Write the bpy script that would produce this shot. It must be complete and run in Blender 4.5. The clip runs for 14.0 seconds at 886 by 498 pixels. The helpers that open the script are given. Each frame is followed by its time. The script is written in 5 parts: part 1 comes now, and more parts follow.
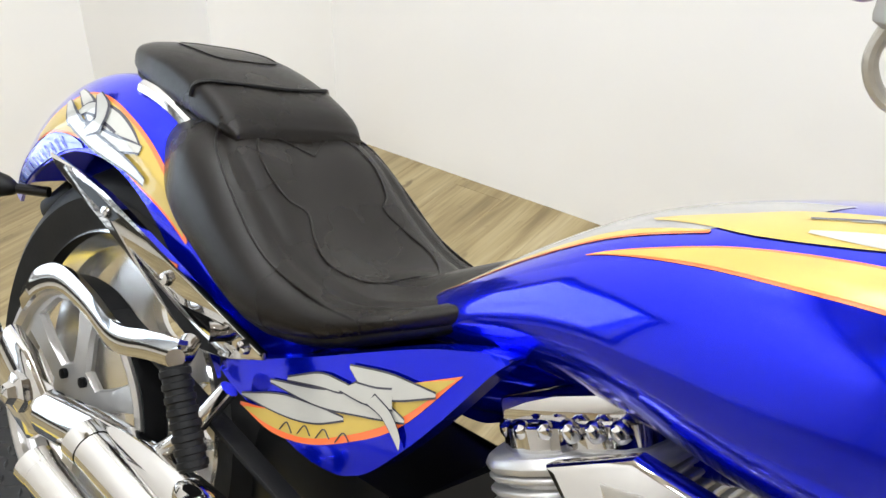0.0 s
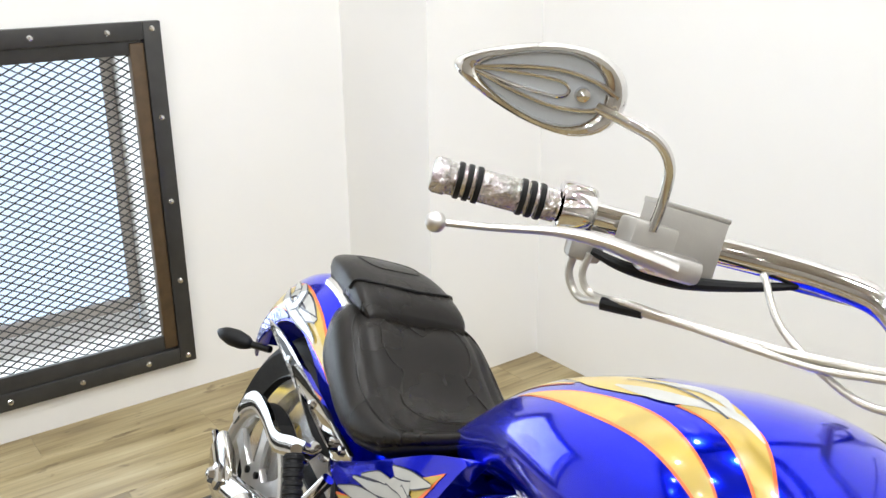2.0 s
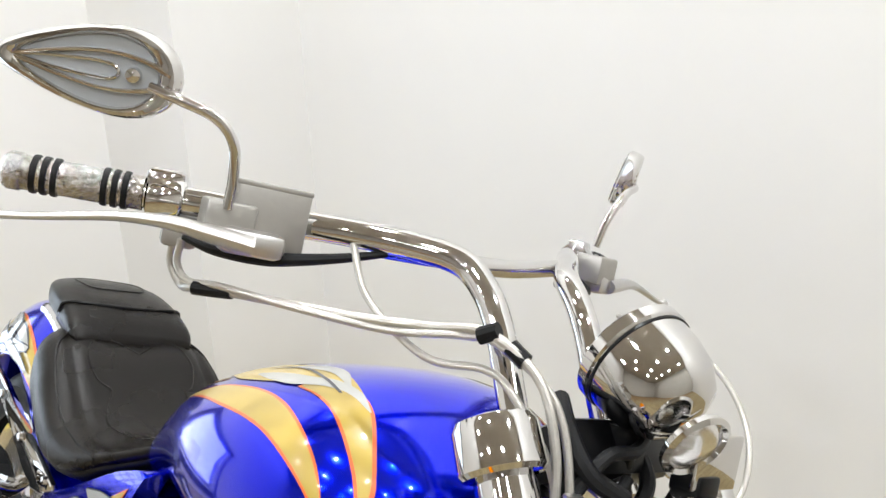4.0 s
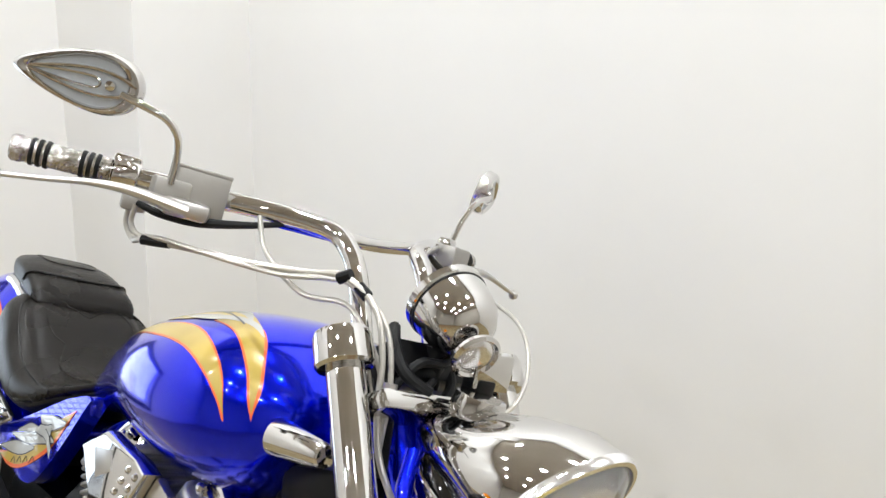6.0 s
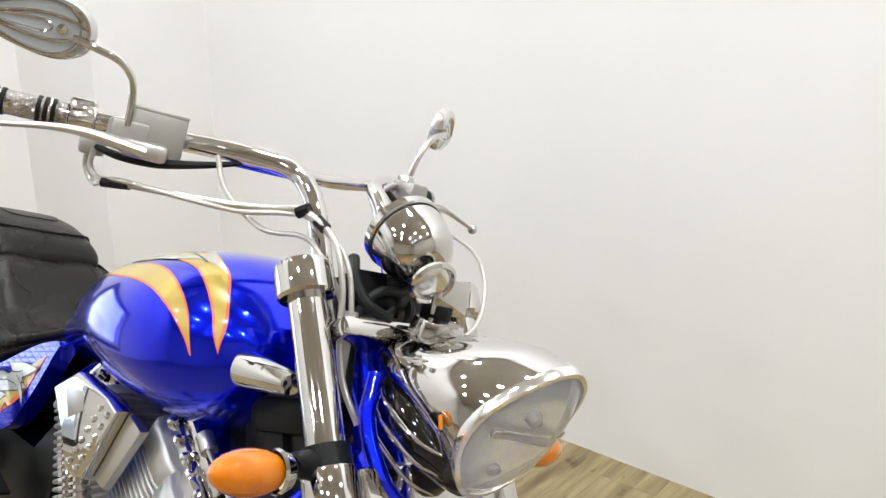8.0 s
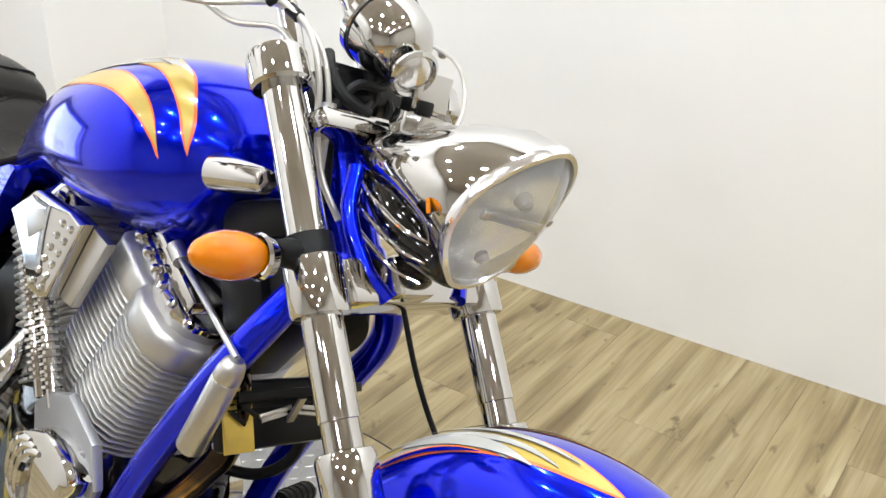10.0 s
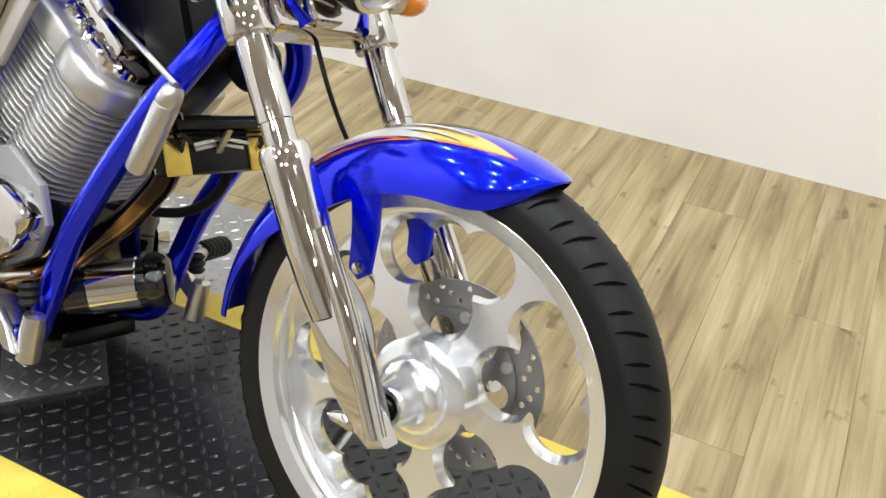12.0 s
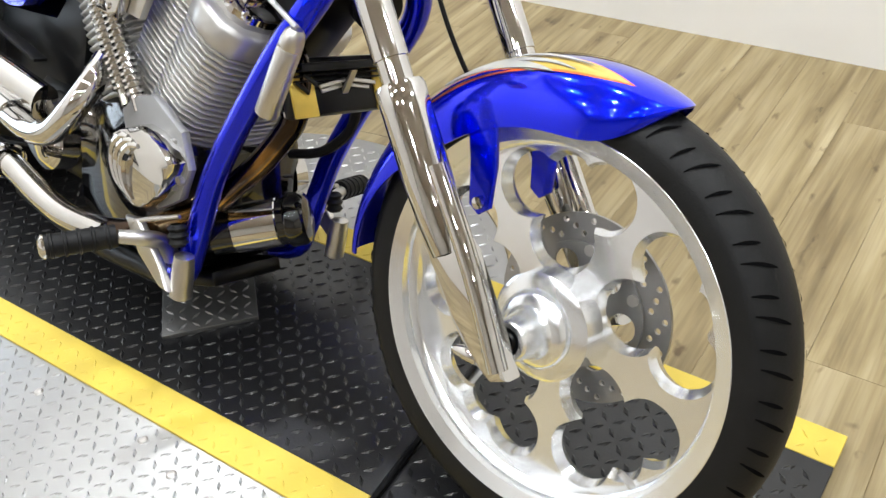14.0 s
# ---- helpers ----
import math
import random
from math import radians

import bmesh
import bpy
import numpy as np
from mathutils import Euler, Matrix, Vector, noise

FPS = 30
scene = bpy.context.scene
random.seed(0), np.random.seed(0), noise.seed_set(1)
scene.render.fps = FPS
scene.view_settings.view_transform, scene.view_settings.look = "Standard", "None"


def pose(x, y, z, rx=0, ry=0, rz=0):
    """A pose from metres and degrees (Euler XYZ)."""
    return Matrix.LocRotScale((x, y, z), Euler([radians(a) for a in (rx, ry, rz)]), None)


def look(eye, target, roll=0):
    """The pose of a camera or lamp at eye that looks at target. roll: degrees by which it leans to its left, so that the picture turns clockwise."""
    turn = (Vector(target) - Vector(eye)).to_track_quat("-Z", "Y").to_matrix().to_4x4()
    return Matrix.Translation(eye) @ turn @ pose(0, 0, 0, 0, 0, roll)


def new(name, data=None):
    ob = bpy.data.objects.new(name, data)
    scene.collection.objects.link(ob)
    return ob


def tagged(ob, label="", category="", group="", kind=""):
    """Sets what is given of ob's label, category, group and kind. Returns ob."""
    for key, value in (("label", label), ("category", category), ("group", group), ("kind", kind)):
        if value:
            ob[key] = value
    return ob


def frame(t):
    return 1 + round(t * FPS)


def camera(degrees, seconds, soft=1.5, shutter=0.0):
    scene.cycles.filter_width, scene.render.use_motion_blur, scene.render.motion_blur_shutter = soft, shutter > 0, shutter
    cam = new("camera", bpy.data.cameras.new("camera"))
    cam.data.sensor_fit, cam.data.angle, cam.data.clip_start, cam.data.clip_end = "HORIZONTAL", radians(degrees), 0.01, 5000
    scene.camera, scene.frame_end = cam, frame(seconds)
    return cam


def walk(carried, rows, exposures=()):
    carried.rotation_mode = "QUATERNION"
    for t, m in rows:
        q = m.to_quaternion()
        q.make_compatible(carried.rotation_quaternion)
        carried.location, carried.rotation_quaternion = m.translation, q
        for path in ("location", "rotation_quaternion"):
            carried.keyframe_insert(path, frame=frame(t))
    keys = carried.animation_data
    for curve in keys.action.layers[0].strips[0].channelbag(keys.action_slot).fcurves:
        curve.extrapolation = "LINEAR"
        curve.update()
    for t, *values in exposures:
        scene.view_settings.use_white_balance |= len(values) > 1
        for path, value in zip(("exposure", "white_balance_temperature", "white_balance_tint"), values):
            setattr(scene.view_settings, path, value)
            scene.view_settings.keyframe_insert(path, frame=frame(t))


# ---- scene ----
cam = camera(51.6, 14.0)
PATH = [
    (0, (-0.725, -0.501, 1.186), (-1.529, 0.727, 0.209), 1.6),
    (0.5, (-0.615, -0.583, 1.194), (-1.663, 0.649, 0.488), -0.4),
    (1, (-0.499, -0.709, 1.263), (-1.576, 0.507, 0.574), -0.7),
    (1.5, (-0.328, -0.64, 1.309), (-1.57, 0.457, 0.705), -1.1),
    (2, (-0.184, -0.609, 1.323), (-1.532, 0.379, 0.758), -0.8),
    (2.5, (-0.148, -0.604, 1.332), (-1.507, 0.379, 0.785), -3.2),
    (3, (-0.107, -0.572, 1.319), (-1.434, 0.452, 0.771), -4.0),
    (3.5, (-0.054, -0.49, 1.296), (-1.295, 0.633, 0.741), -3.8),
    (4, (-0.018, -0.43, 1.275), (-1.194, 0.773, 0.747), -2.7),
    (4.2, (0.009, -0.43, 1.266), (-1.123, 0.807, 0.72), -2.2),
    (6.5, (0.34, -0.65, 1.32), (-0.769, 0.644, 0.867), 2.3),
    (7, (0.353, -0.628, 1.328), (-0.729, 0.68, 0.851), 2.3),
    (7.5, (0.345, -0.632, 1.322), (-0.732, 0.676, 0.833), 1.3),
    (8, (0.333, -0.645, 1.295), (-0.718, 0.659, 0.739), 0.3),
    (8.5, (0.304, -0.649, 1.236), (-0.654, 0.643, 0.514), 0.4),
    (8.7, (0.294, -0.656, 1.215), (-0.605, 0.651, 0.443), 1.6),
    (10.8, (0.345, -0.687, 1.176), (-0.592, 0.608, 0.43), 0.7),
    (11, (0.375, -0.76, 1.185), (-0.486, 0.578, 0.425), -0.9),
    (11.5, (0.404, -0.89, 1.173), (-0.311, 0.477, 0.317), 2.1),
    (12, (0.39, -0.918, 1.142), (-0.221, 0.393, 0.131), 2.9),
    (12.5, (0.378, -0.95, 1.109), (-0.153, 0.282, -0.036), 5.5),
    (13, (0.397, -0.976, 1.088), (-0.126, 0.227, -0.09), 5.9),
    (13.5, (0.393, -0.986, 1.11), (-0.276, 0.178, -0.033), 0.8),
    (14, (0.431, -0.888, 1.14), (-0.408, 0.198, 0.033), -6.2),
]
walk(cam, [(t, look(eye, target, roll)) for t, eye, target, roll in PATH], [(0, 0.22), (1.0, 0.09), (1.5, 0.12), (3.5, 0.0), (7, -0.10), (8.5, 0.0), (11, 0.20), (12.5, 0.24), (14, 0.20)])

# ---- world and light ----
world = bpy.data.worlds.new("world")
scene.world = world
world.use_nodes = True
wn, wl = world.node_tree.nodes, world.node_tree.links
sky = wn.new("ShaderNodeTexSky")
sky.sky_type, sky.sun_disc = "NISHITA", False
sky.sun_elevation, sky.sun_rotation = radians(40), radians(200)
wl.new(sky.outputs["Color"], wn["Background"].inputs["Color"])
wn["Background"].inputs["Strength"].default_value = 0.12
CEIL = 3.6


def area_lamp(name, m, sx, sy, power, colour=(1, 1, 1)):
    data = bpy.data.lights.new(name, "AREA")
    data.shape, data.size, data.size_y, data.energy, data.color = "RECTANGLE", sx, sy, power, colour
    ob = new(name, data)
    ob.matrix_world = m
    return ob


LAMPS = [(x, y) for y in (0.5, -1.1, -2.5, -3.8) for x in (-2.0, -0.6, 0.8, 2.3)]
for lx, ly in LAMPS:
    lamp = area_lamp("ceiling_lamp_light", pose(lx, ly, CEIL - 0.05), 0.15, 0.15, 32 if ly > 0 else 17, (0.935, 0.975, 1.0))
    lamp.data.shape = "DISK"
area_lamp("window_daylight", pose(-2.92, -0.32, 0.62, 0, -90, 0), 0.8, 1.0, 9, (0.80, 0.90, 1.0))

# ---- materials ----
def material(name, colour, rough=0.5, metal=0.0, coat=0.0, vary=0.0, scale=20.0, bump=0.0, bump_scale=200.0, rvary=0.0, spec=0.5):
    m = bpy.data.materials.new(name)
    m.use_nodes = True
    n, l = m.node_tree.nodes, m.node_tree.links
    b = n["Principled BSDF"]
    b.inputs["Base Color"].default_value = (*colour, 1)
    b.inputs["Roughness"].default_value = rough
    b.inputs["Metallic"].default_value = metal
    b.inputs["Coat Weight"].default_value = coat
    b.inputs["Specular IOR Level"].default_value = spec
    b.inputs["Coat Roughness"].default_value = 0.015
    tc = n.new("ShaderNodeTexCoord")
    if vary:
        t = n.new("ShaderNodeTexNoise")
        t.inputs["Scale"].default_value, t.inputs["Detail"].default_value = scale, 6
        l.new(tc.outputs["Object"], t.inputs["Vector"])
        mix = n.new("ShaderNodeMix")
        mix.data_type = "RGBA"
        mix.inputs["A"].default_value = (*[c * (1 - vary) for c in colour], 1)
        mix.inputs["B"].default_value = (*[min(1, c * (1 + vary)) for c in colour], 1)
        l.new(t.outputs["Fac"], mix.inputs["Factor"])
        l.new(mix.outputs["Result"], b.inputs["Base Color"])
    if rvary:
        t = n.new("ShaderNodeTexNoise")
        t.inputs["Scale"].default_value, t.inputs["Detail"].default_value = scale * 0.7, 4
        l.new(tc.outputs["Object"], t.inputs["Vector"])
        r = n.new("ShaderNodeMapRange")
        r.inputs["To Min"].default_value, r.inputs["To Max"].default_value = max(0, rough - rvary), rough + rvary
        l.new(t.outputs["Fac"], r.inputs["Value"])
        l.new(r.outputs["Result"], b.inputs["Roughness"])
    if bump:
        t = n.new("ShaderNodeTexNoise")
        t.inputs["Scale"].default_value, t.inputs["Detail"].default_value = bump_scale, 5
        l.new(tc.outputs["Object"], t.inputs["Vector"])
        bp = n.new("ShaderNodeBump")
        bp.inputs["Strength"].default_value, bp.inputs["Distance"].default_value = bump, 0.001
        l.new(t.outputs["Fac"], bp.inputs["Height"])
        l.new(bp.outputs["Normal"], b.inputs["Normal"])
    return m


def plank_material():
    m = bpy.data.materials.new("oak_vinyl_plank")
    m.use_nodes = True
    n, l = m.node_tree.nodes, m.node_tree.links
    b = n["Principled BSDF"]
    tc, oi = n.new("ShaderNodeTexCoord"), n.new("ShaderNodeObjectInfo")
    off = n.new("ShaderNodeVectorMath")
    off.operation = "MULTIPLY_ADD"
    cmb = n.new("ShaderNodeCombineXYZ")
    for k in "XYZ":
        l.new(oi.outputs["Random"], cmb.inputs[k])
    l.new(cmb.outputs["Vector"], off.inputs[0])
    off.inputs[1].default_value = (37.0, 53.0, 11.0)
    l.new(tc.outputs["Object"], off.inputs[2])

    def noise_at(stretch, scale, detail):
        mp = n.new("ShaderNodeMapping")
        mp.inputs["Scale"].default_value = stretch
        l.new(off.outputs["Vector"], mp.inputs["Vector"])
        t = n.new("ShaderNodeTexNoise")
        t.inputs["Scale"].default_value, t.inputs["Detail"].default_value = scale, detail
        t.inputs["Distortion"].default_value = 0.4
        l.new(mp.outputs["Vector"], t.inputs["Vector"])
        return t.outputs["Fac"]

    def ramp(fac, stops):
        r = n.new("ShaderNodeValToRGB")
        while len(r.color_ramp.elements) < len(stops):
            r.color_ramp.elements.new(0.5)
        for e, (p, c) in zip(r.color_ramp.elements, stops):
            e.position, e.color = p, (*c, 1)
        l.new(fac, r.inputs["Fac"])
        return r.outputs["Color"]

    def mixed(a, c, fac=None, value=0.5, mode="MIX"):
        x = n.new("ShaderNodeMix")
        x.data_type, x.blend_type = "RGBA", mode
        x.inputs["Factor"].default_value = value
        if fac is not None:
            l.new(fac, x.inputs["Factor"])
        for s, k in ((a, "A"), (c, "B")):
            l.new(s, x.inputs[k])
        return x.outputs["Result"]

    base = ramp(noise_at((9, 0.9, 1), 2.2, 5), [(0.28, (0.150, 0.106, 0.046)), (0.50, (0.300, 0.236, 0.120)), (0.72, (0.42, 0.350, 0.208))])
    streak = ramp(noise_at((60, 1.6, 1), 2.0, 6), [(0.30, (0.58, 0.52, 0.45)), (0.58, (1, 1, 1))])
    knots = ramp(noise_at((7, 3.2, 1), 3.4, 3), [(0.27, (0.32, 0.25, 0.18)), (0.36, (1, 1, 1))])
    col = mixed(mixed(base, streak, value=0.55, mode="MULTIPLY"), knots, value=0.8, mode="MULTIPLY")
    tint = ramp(oi.outputs["Random"], [(0.0, (0.88, 0.865, 0.85)), (1.0, (1.0, 1.0, 1.0))])
    l.new(mixed(col, tint, value=1.0, mode="MULTIPLY"), b.inputs["Base Color"])
    b.inputs["Roughness"].default_value = 0.42
    bp = n.new("ShaderNodeBump")
    bp.inputs["Strength"].default_value, bp.inputs["Distance"].default_value = 0.25, 0.001
    l.new(noise_at((60, 1.6, 1), 2.0, 6), bp.inputs["Height"])
    l.new(bp.outputs["Normal"], b.inputs["Normal"])
    return m


def heat_pipe_material():
    """Chrome header pipe, blued and browned along its length by heat."""
    m = bpy.data.materials.new("heat_tinted_chrome")
    m.use_nodes = True
    n, l = m.node_tree.nodes, m.node_tree.links
    b = n["Principled BSDF"]
    tc, t, r = n.new("ShaderNodeTexCoord"), n.new("ShaderNodeTexNoise"), n.new("ShaderNodeValToRGB")
    t.inputs["Scale"].default_value, t.inputs["Detail"].default_value = 7.0, 3
    l.new(tc.outputs["Object"], t.inputs["Vector"])
    stops = [(0.30, (0.03, 0.024, 0.022)), (0.46, (0.07, 0.045, 0.03)), (0.56, (0.30, 0.17, 0.06)), (0.66, (0.42, 0.34, 0.24)), (0.74, (0.10, 0.12, 0.22))]
    while len(r.color_ramp.elements) < len(stops):
        r.color_ramp.elements.new(0.5)
    for e, (p, c) in zip(r.color_ramp.elements, stops):
        e.position, e.color = p, (*c, 1)
    l.new(t.outputs["Fac"], r.inputs["Fac"])
    l.new(r.outputs["Color"], b.inputs["Base Color"])
    b.inputs["Metallic"].default_value, b.inputs["Roughness"].default_value = 1.0, 0.14
    return m


def glass_material(name, colour=(1, 1, 1), rough=0.02):
    m = material(name, colour, rough)
    m.node_tree.nodes["Principled BSDF"].inputs["Transmission Weight"].default_value = 1.0
    return m


BLUE = material("blue_paint", (0.0008, 0.0110, 0.84), 0.15, 0.85, 1.0, vary=0.10, scale=1500, spec=0.0)
BLUE.node_tree.nodes["Principled BSDF"].inputs["Coat IOR"].default_value = 1.42
CHROME = material("chrome", (0.65, 0.64, 0.63), 0.05, 1.0, rvary=0.03, scale=30)
POLISHED = material("polished_aluminium", (0.88, 0.88, 0.89), 0.17, 1.0, rvary=0.08, scale=25)
WHEELM = material("turned_aluminium", (0.88, 0.90, 0.93), 0.19, 0.92, rvary=0.10, scale=18, bump=0.35, bump_scale=14)
ENGRAVED = material("engraved_chrome", (0.46, 0.44, 0.42), 0.12, 1.0, vary=0.75, scale=80, bump=1.0, bump_scale=130)
ENGRAVED.node_tree.nodes["Bump"].inputs["Distance"].default_value = 0.006
SATIN = material("satin_aluminium", (0.58, 0.565, 0.55), 0.34, 1.0, vary=0.06, scale=60, bump=0.1)
SILVER = material("silver_engine_paint", (0.52, 0.515, 0.51), 0.36, 0.75, vary=0.12, scale=40, bump=0.15, bump_scale=400)
BLACK = material("black_metal", (0.003, 0.003, 0.0035), 0.30, vary=0.3, scale=40, spec=0.22)
RUBBER = material("rubber", (0.007, 0.007, 0.0075), 0.50, vary=0.4, scale=25, bump=0.3, bump_scale=300, rvary=0.12, spec=0.2)
# Near-black, glossless: the shade inside the tread grooves is put into this colour.
GROOVE = material("groove_shade", (0.0018, 0.0018, 0.002), 0.9, spec=0.03)
VINYL = material("seat_vinyl", (0.0060, 0.0046, 0.0038), 0.28, vary=0.3, scale=14, bump=0.4, bump_scale=900, rvary=0.06, spec=0.24)
PLASTIC = material("black_plastic", (0.004, 0.004, 0.0045), 0.42, vary=0.2, spec=0.2)
GOLD = material("gold_paint", (0.52, 0.37, 0.075), 0.3, 0.0, 0.6, vary=0.08, scale=30)
PALE = material("silver_graphic_paint", (0.48, 0.48, 0.455), 0.3, 0.2, 1.0, vary=0.08, scale=30)
ORANGE = material("orange_pinstripe", (0.90, 0.16, 0.04), 0.3, 0.0, 1.0)
ICE = material("pale_blue_graphic", (0.16, 0.24, 0.62), 0.25, 0.2, 1.0, vary=0.2, scale=60)
CREST = material("silver_crest_paint", (0.36, 0.355, 0.35), 0.28, 0.4, 1.0, vary=0.12, scale=40)
INK = material("dark_outline_paint", (0.03, 0.03, 0.05), 0.35, 0.0, 1.0)
AMBER = material("amber_lens", (0.98, 0.25, 0.0), 0.08, 0.0, 0.7, vary=0.30, scale=38, bump=0.9, bump_scale=90, spec=0.4)
AMBER.node_tree.nodes["Principled BSDF"].inputs["Transmission Weight"].default_value = 0.30
LINE = material("braided_hose", (0.50, 0.48, 0.44), 0.30, 0.6, vary=0.1, scale=200, bump=0.3, bump_scale=700)
FROST = glass_material("frosted_lens", (0.95, 0.96, 0.96), 0.12)
FROST.node_tree.nodes["Principled BSDF"].inputs["Transmission Weight"].default_value = 0.86
DIALK = material("black_dial", (0.01, 0.01, 0.011), 0.5)
GLASS = glass_material("clear_lens")
REFLECT = material("reflector", (0.88, 0.88, 0.89), 0.18, 1.0, bump=0.5, bump_scale=40)
HEAT = heat_pipe_material()
MIRRORG = material("mirror_glass", (0.9, 0.9, 0.92), 0.01, 1.0)
PLANK = plank_material()
TANW = material("tan_wall_paint", (0.44, 0.415, 0.375), 0.60, vary=0.10, scale=1.2, bump=0.12, bump_scale=120)
CEILP = material("grey_ceiling_paint", (0.48, 0.435, 0.375), 0.70, vary=0.08, scale=1.5, bump=0.1)
WALLW = material("wall_paint", (0.82, 0.81, 0.79), 0.50, vary=0.03, scale=2.5, bump=0.12, bump_scale=120)
STEEL = material("black_steel", (0.030, 0.029, 0.028), 0.40, vary=0.4, scale=18, bump=0.2, rvary=0.1)
TIMBER = material("raw_timber", (0.22, 0.14, 0.065), 0.65, vary=0.45, scale=30, bump=0.4, bump_scale=90)
DARKWOOD = material("dark_stained_timber", (0.075, 0.045, 0.020), 0.6, vary=0.5, scale=30, bump=0.4, bump_scale=90)
MATR = material("black_mat_rubber", (0.009, 0.009, 0.010), 0.31, vary=0.35, scale=9, bump=0.25, bump_scale=250, rvary=0.1)
MATY = material("yellow_mat_rubber", (0.62, 0.465, 0.065), 0.48, vary=0.16, scale=14, bump=0.2, bump_scale=200)
DPLATE = material("diamond_plate_steel", (0.38, 0.38, 0.38), 0.40, 1.0, vary=0.12, scale=12, bump=0.15, bump_scale=150, rvary=0.1)
# Plate steel darkened in its colour for the shadow under the engine.
DARKPLATE = material("shaded_diamond_plate", (0.20, 0.20, 0.20), 0.45, 0.9, vary=0.2, scale=14, rvary=0.1)


CASTM = material("cast_aluminium", (0.38, 0.365, 0.34), 0.42, 0.6, vary=0.06, scale=60, bump=0.1)
CASEM = material("stained_engine_case", (0.30, 0.30, 0.305), 0.45, 0.6, vary=0.35, scale=9, bump=0.2, bump_scale=150, rvary=0.12)
DISCM = material("dull_brake_steel", (0.33, 0.33, 0.335), 0.36, 0.9, vary=0.15, scale=30)
GLOSSK = material("gloss_black_paint", (0.003, 0.003, 0.0035), 0.08, 0.0, 0.6)
# ---- mesh helpers ----
def part(name, bm, mat, parent=None, label="", sharp=35.0):
    bmesh.ops.remove_doubles(bm, verts=bm.verts, dist=1e-6)
    bmesh.ops.recalc_face_normals(bm, faces=bm.faces)
    for f in bm.faces:
        f.smooth = True
    for e in bm.edges:
        if len(e.link_faces) == 2 and e.calc_face_angle(0) > radians(sharp):
            e.smooth = False
    me = bpy.data.meshes.new(name)
    bm.to_mesh(me)
    bm.free()
    mats = mat if isinstance(mat, (list, tuple)) else [mat]
    for m in mats:
        me.materials.append(m)
    ob = new(name, me)
    if parent is not None:
        ob.parent = parent
    if label:
        ob["label"] = label
    return ob


def joined(*bms):
    out = bms[0]
    for b in bms[1:]:
        me = bpy.data.meshes.new("tmp")
        b.to_mesh(me)
        out.from_mesh(me)
        b.free()
        bpy.data.meshes.remove(me)
    return out


def loft(rings, caps=True, closed=True, around=False):
    """A skin over rings of points; closed: each ring is a loop; around: the last ring joins the first."""
    bm = bmesh.new()
    vs = [[bm.verts.new(p) for p in r] for r in rings]
    pairs = list(zip(vs, vs[1:])) + ([(vs[-1], vs[0])] if around else [])
    for a, b in pairs:
        k = len(a)
        for i in range(k if closed else k - 1):
            j = (i + 1) % k
            bm.faces.new((a[i], a[j], b[j], b[i]))
    if caps and closed and not around:
        bm.faces.new(vs[0])
        bm.faces.new(vs[-1])
    return bm


def curve_points(pts, step=6):
    """A Catmull-Rom line through the points."""
    P = [Vector(p) for p in pts]
    if len(P) < 3:
        return P
    P = [2 * P[0] - P[1]] + P + [2 * P[-1] - P[-2]]
    out = []
    for i in range(1, len(P) - 2):
        a, b, c, d = P[i - 1 : i + 3]
        for k in range(step):
            t = k / step
            out.append(0.5 * (2 * b + (c - a) * t + (2 * a - 5 * b + 4 * c - d) * t * t + (3 * b - a - 3 * c + d) * t ** 3))
    out.append(P[-2])
    return out


def tube(pts, radius, seg=12, step=6, flat=1.0, caps=True):
    """A round bar along a smooth line; radius may be a list, one for each given point."""
    line = curve_points(pts, step)
    n = len(line)
    if isinstance(radius, (list, tuple)):
        rr = [float(v) for v in np.interp(np.linspace(0, 1, n), np.linspace(0, 1, len(radius)), radius)]
    else:
        rr = [radius] * n
    rings, side = [], None
    for i, p in enumerate(line):
        d = (line[min(i + 1, n - 1)] - line[max(i - 1, 0)]).normalized()
        if side is None:
            side = d.cross(Vector((0, 0, 1)))
            if side.length < 1e-3:
                side = Vector((0, 1, 0))
        side = (side - d * side.dot(d)).normalized()
        up = side.cross(d)
        rings.append([p + rr[i] * (math.cos(a) * side + flat * math.sin(a) * up) for a in (2 * math.pi * k / seg for k in range(seg))])
    return loft(rings, caps)


def lathe(profile, origin=(0, 0, 0), axis=(0, 1, 0), seg=48, closed=False, arc=None):
    """A turned shape: profile rows of (radius, distance along the axis)."""
    ax = Vector(axis).normalized()
    u = ax.cross(Vector((0, 0, 1)))
    u = u.normalized() if u.length > 1e-3 else Vector((1, 0, 0))
    v = ax.cross(u)
    o = Vector(origin)
    rings = []
    for k in range(seg):
        a = 2 * math.pi * k / seg
        e = math.cos(a) * u + math.sin(a) * v
        rings.append([o + ax * h + e * max(r, 1e-5) for r, h in profile])
    return loft(rings, caps=False, closed=closed, around=True)


def block(size, centre=(0, 0, 0), bevel=0.0, m=None, seg=2):
    bm = bmesh.new()
    bmesh.ops.create_cube(bm, size=1.0)
    bmesh.ops.scale(bm, vec=size, verts=bm.verts)
    if bevel:
        bmesh.ops.bevel(bm, geom=bm.edges[:], offset=bevel, segments=seg, affect="EDGES", profile=0.5)
    if m is not None:
        bmesh.ops.transform(bm, matrix=m, verts=bm.verts)
    bmesh.ops.translate(bm, vec=centre, verts=bm.verts)
    return bm


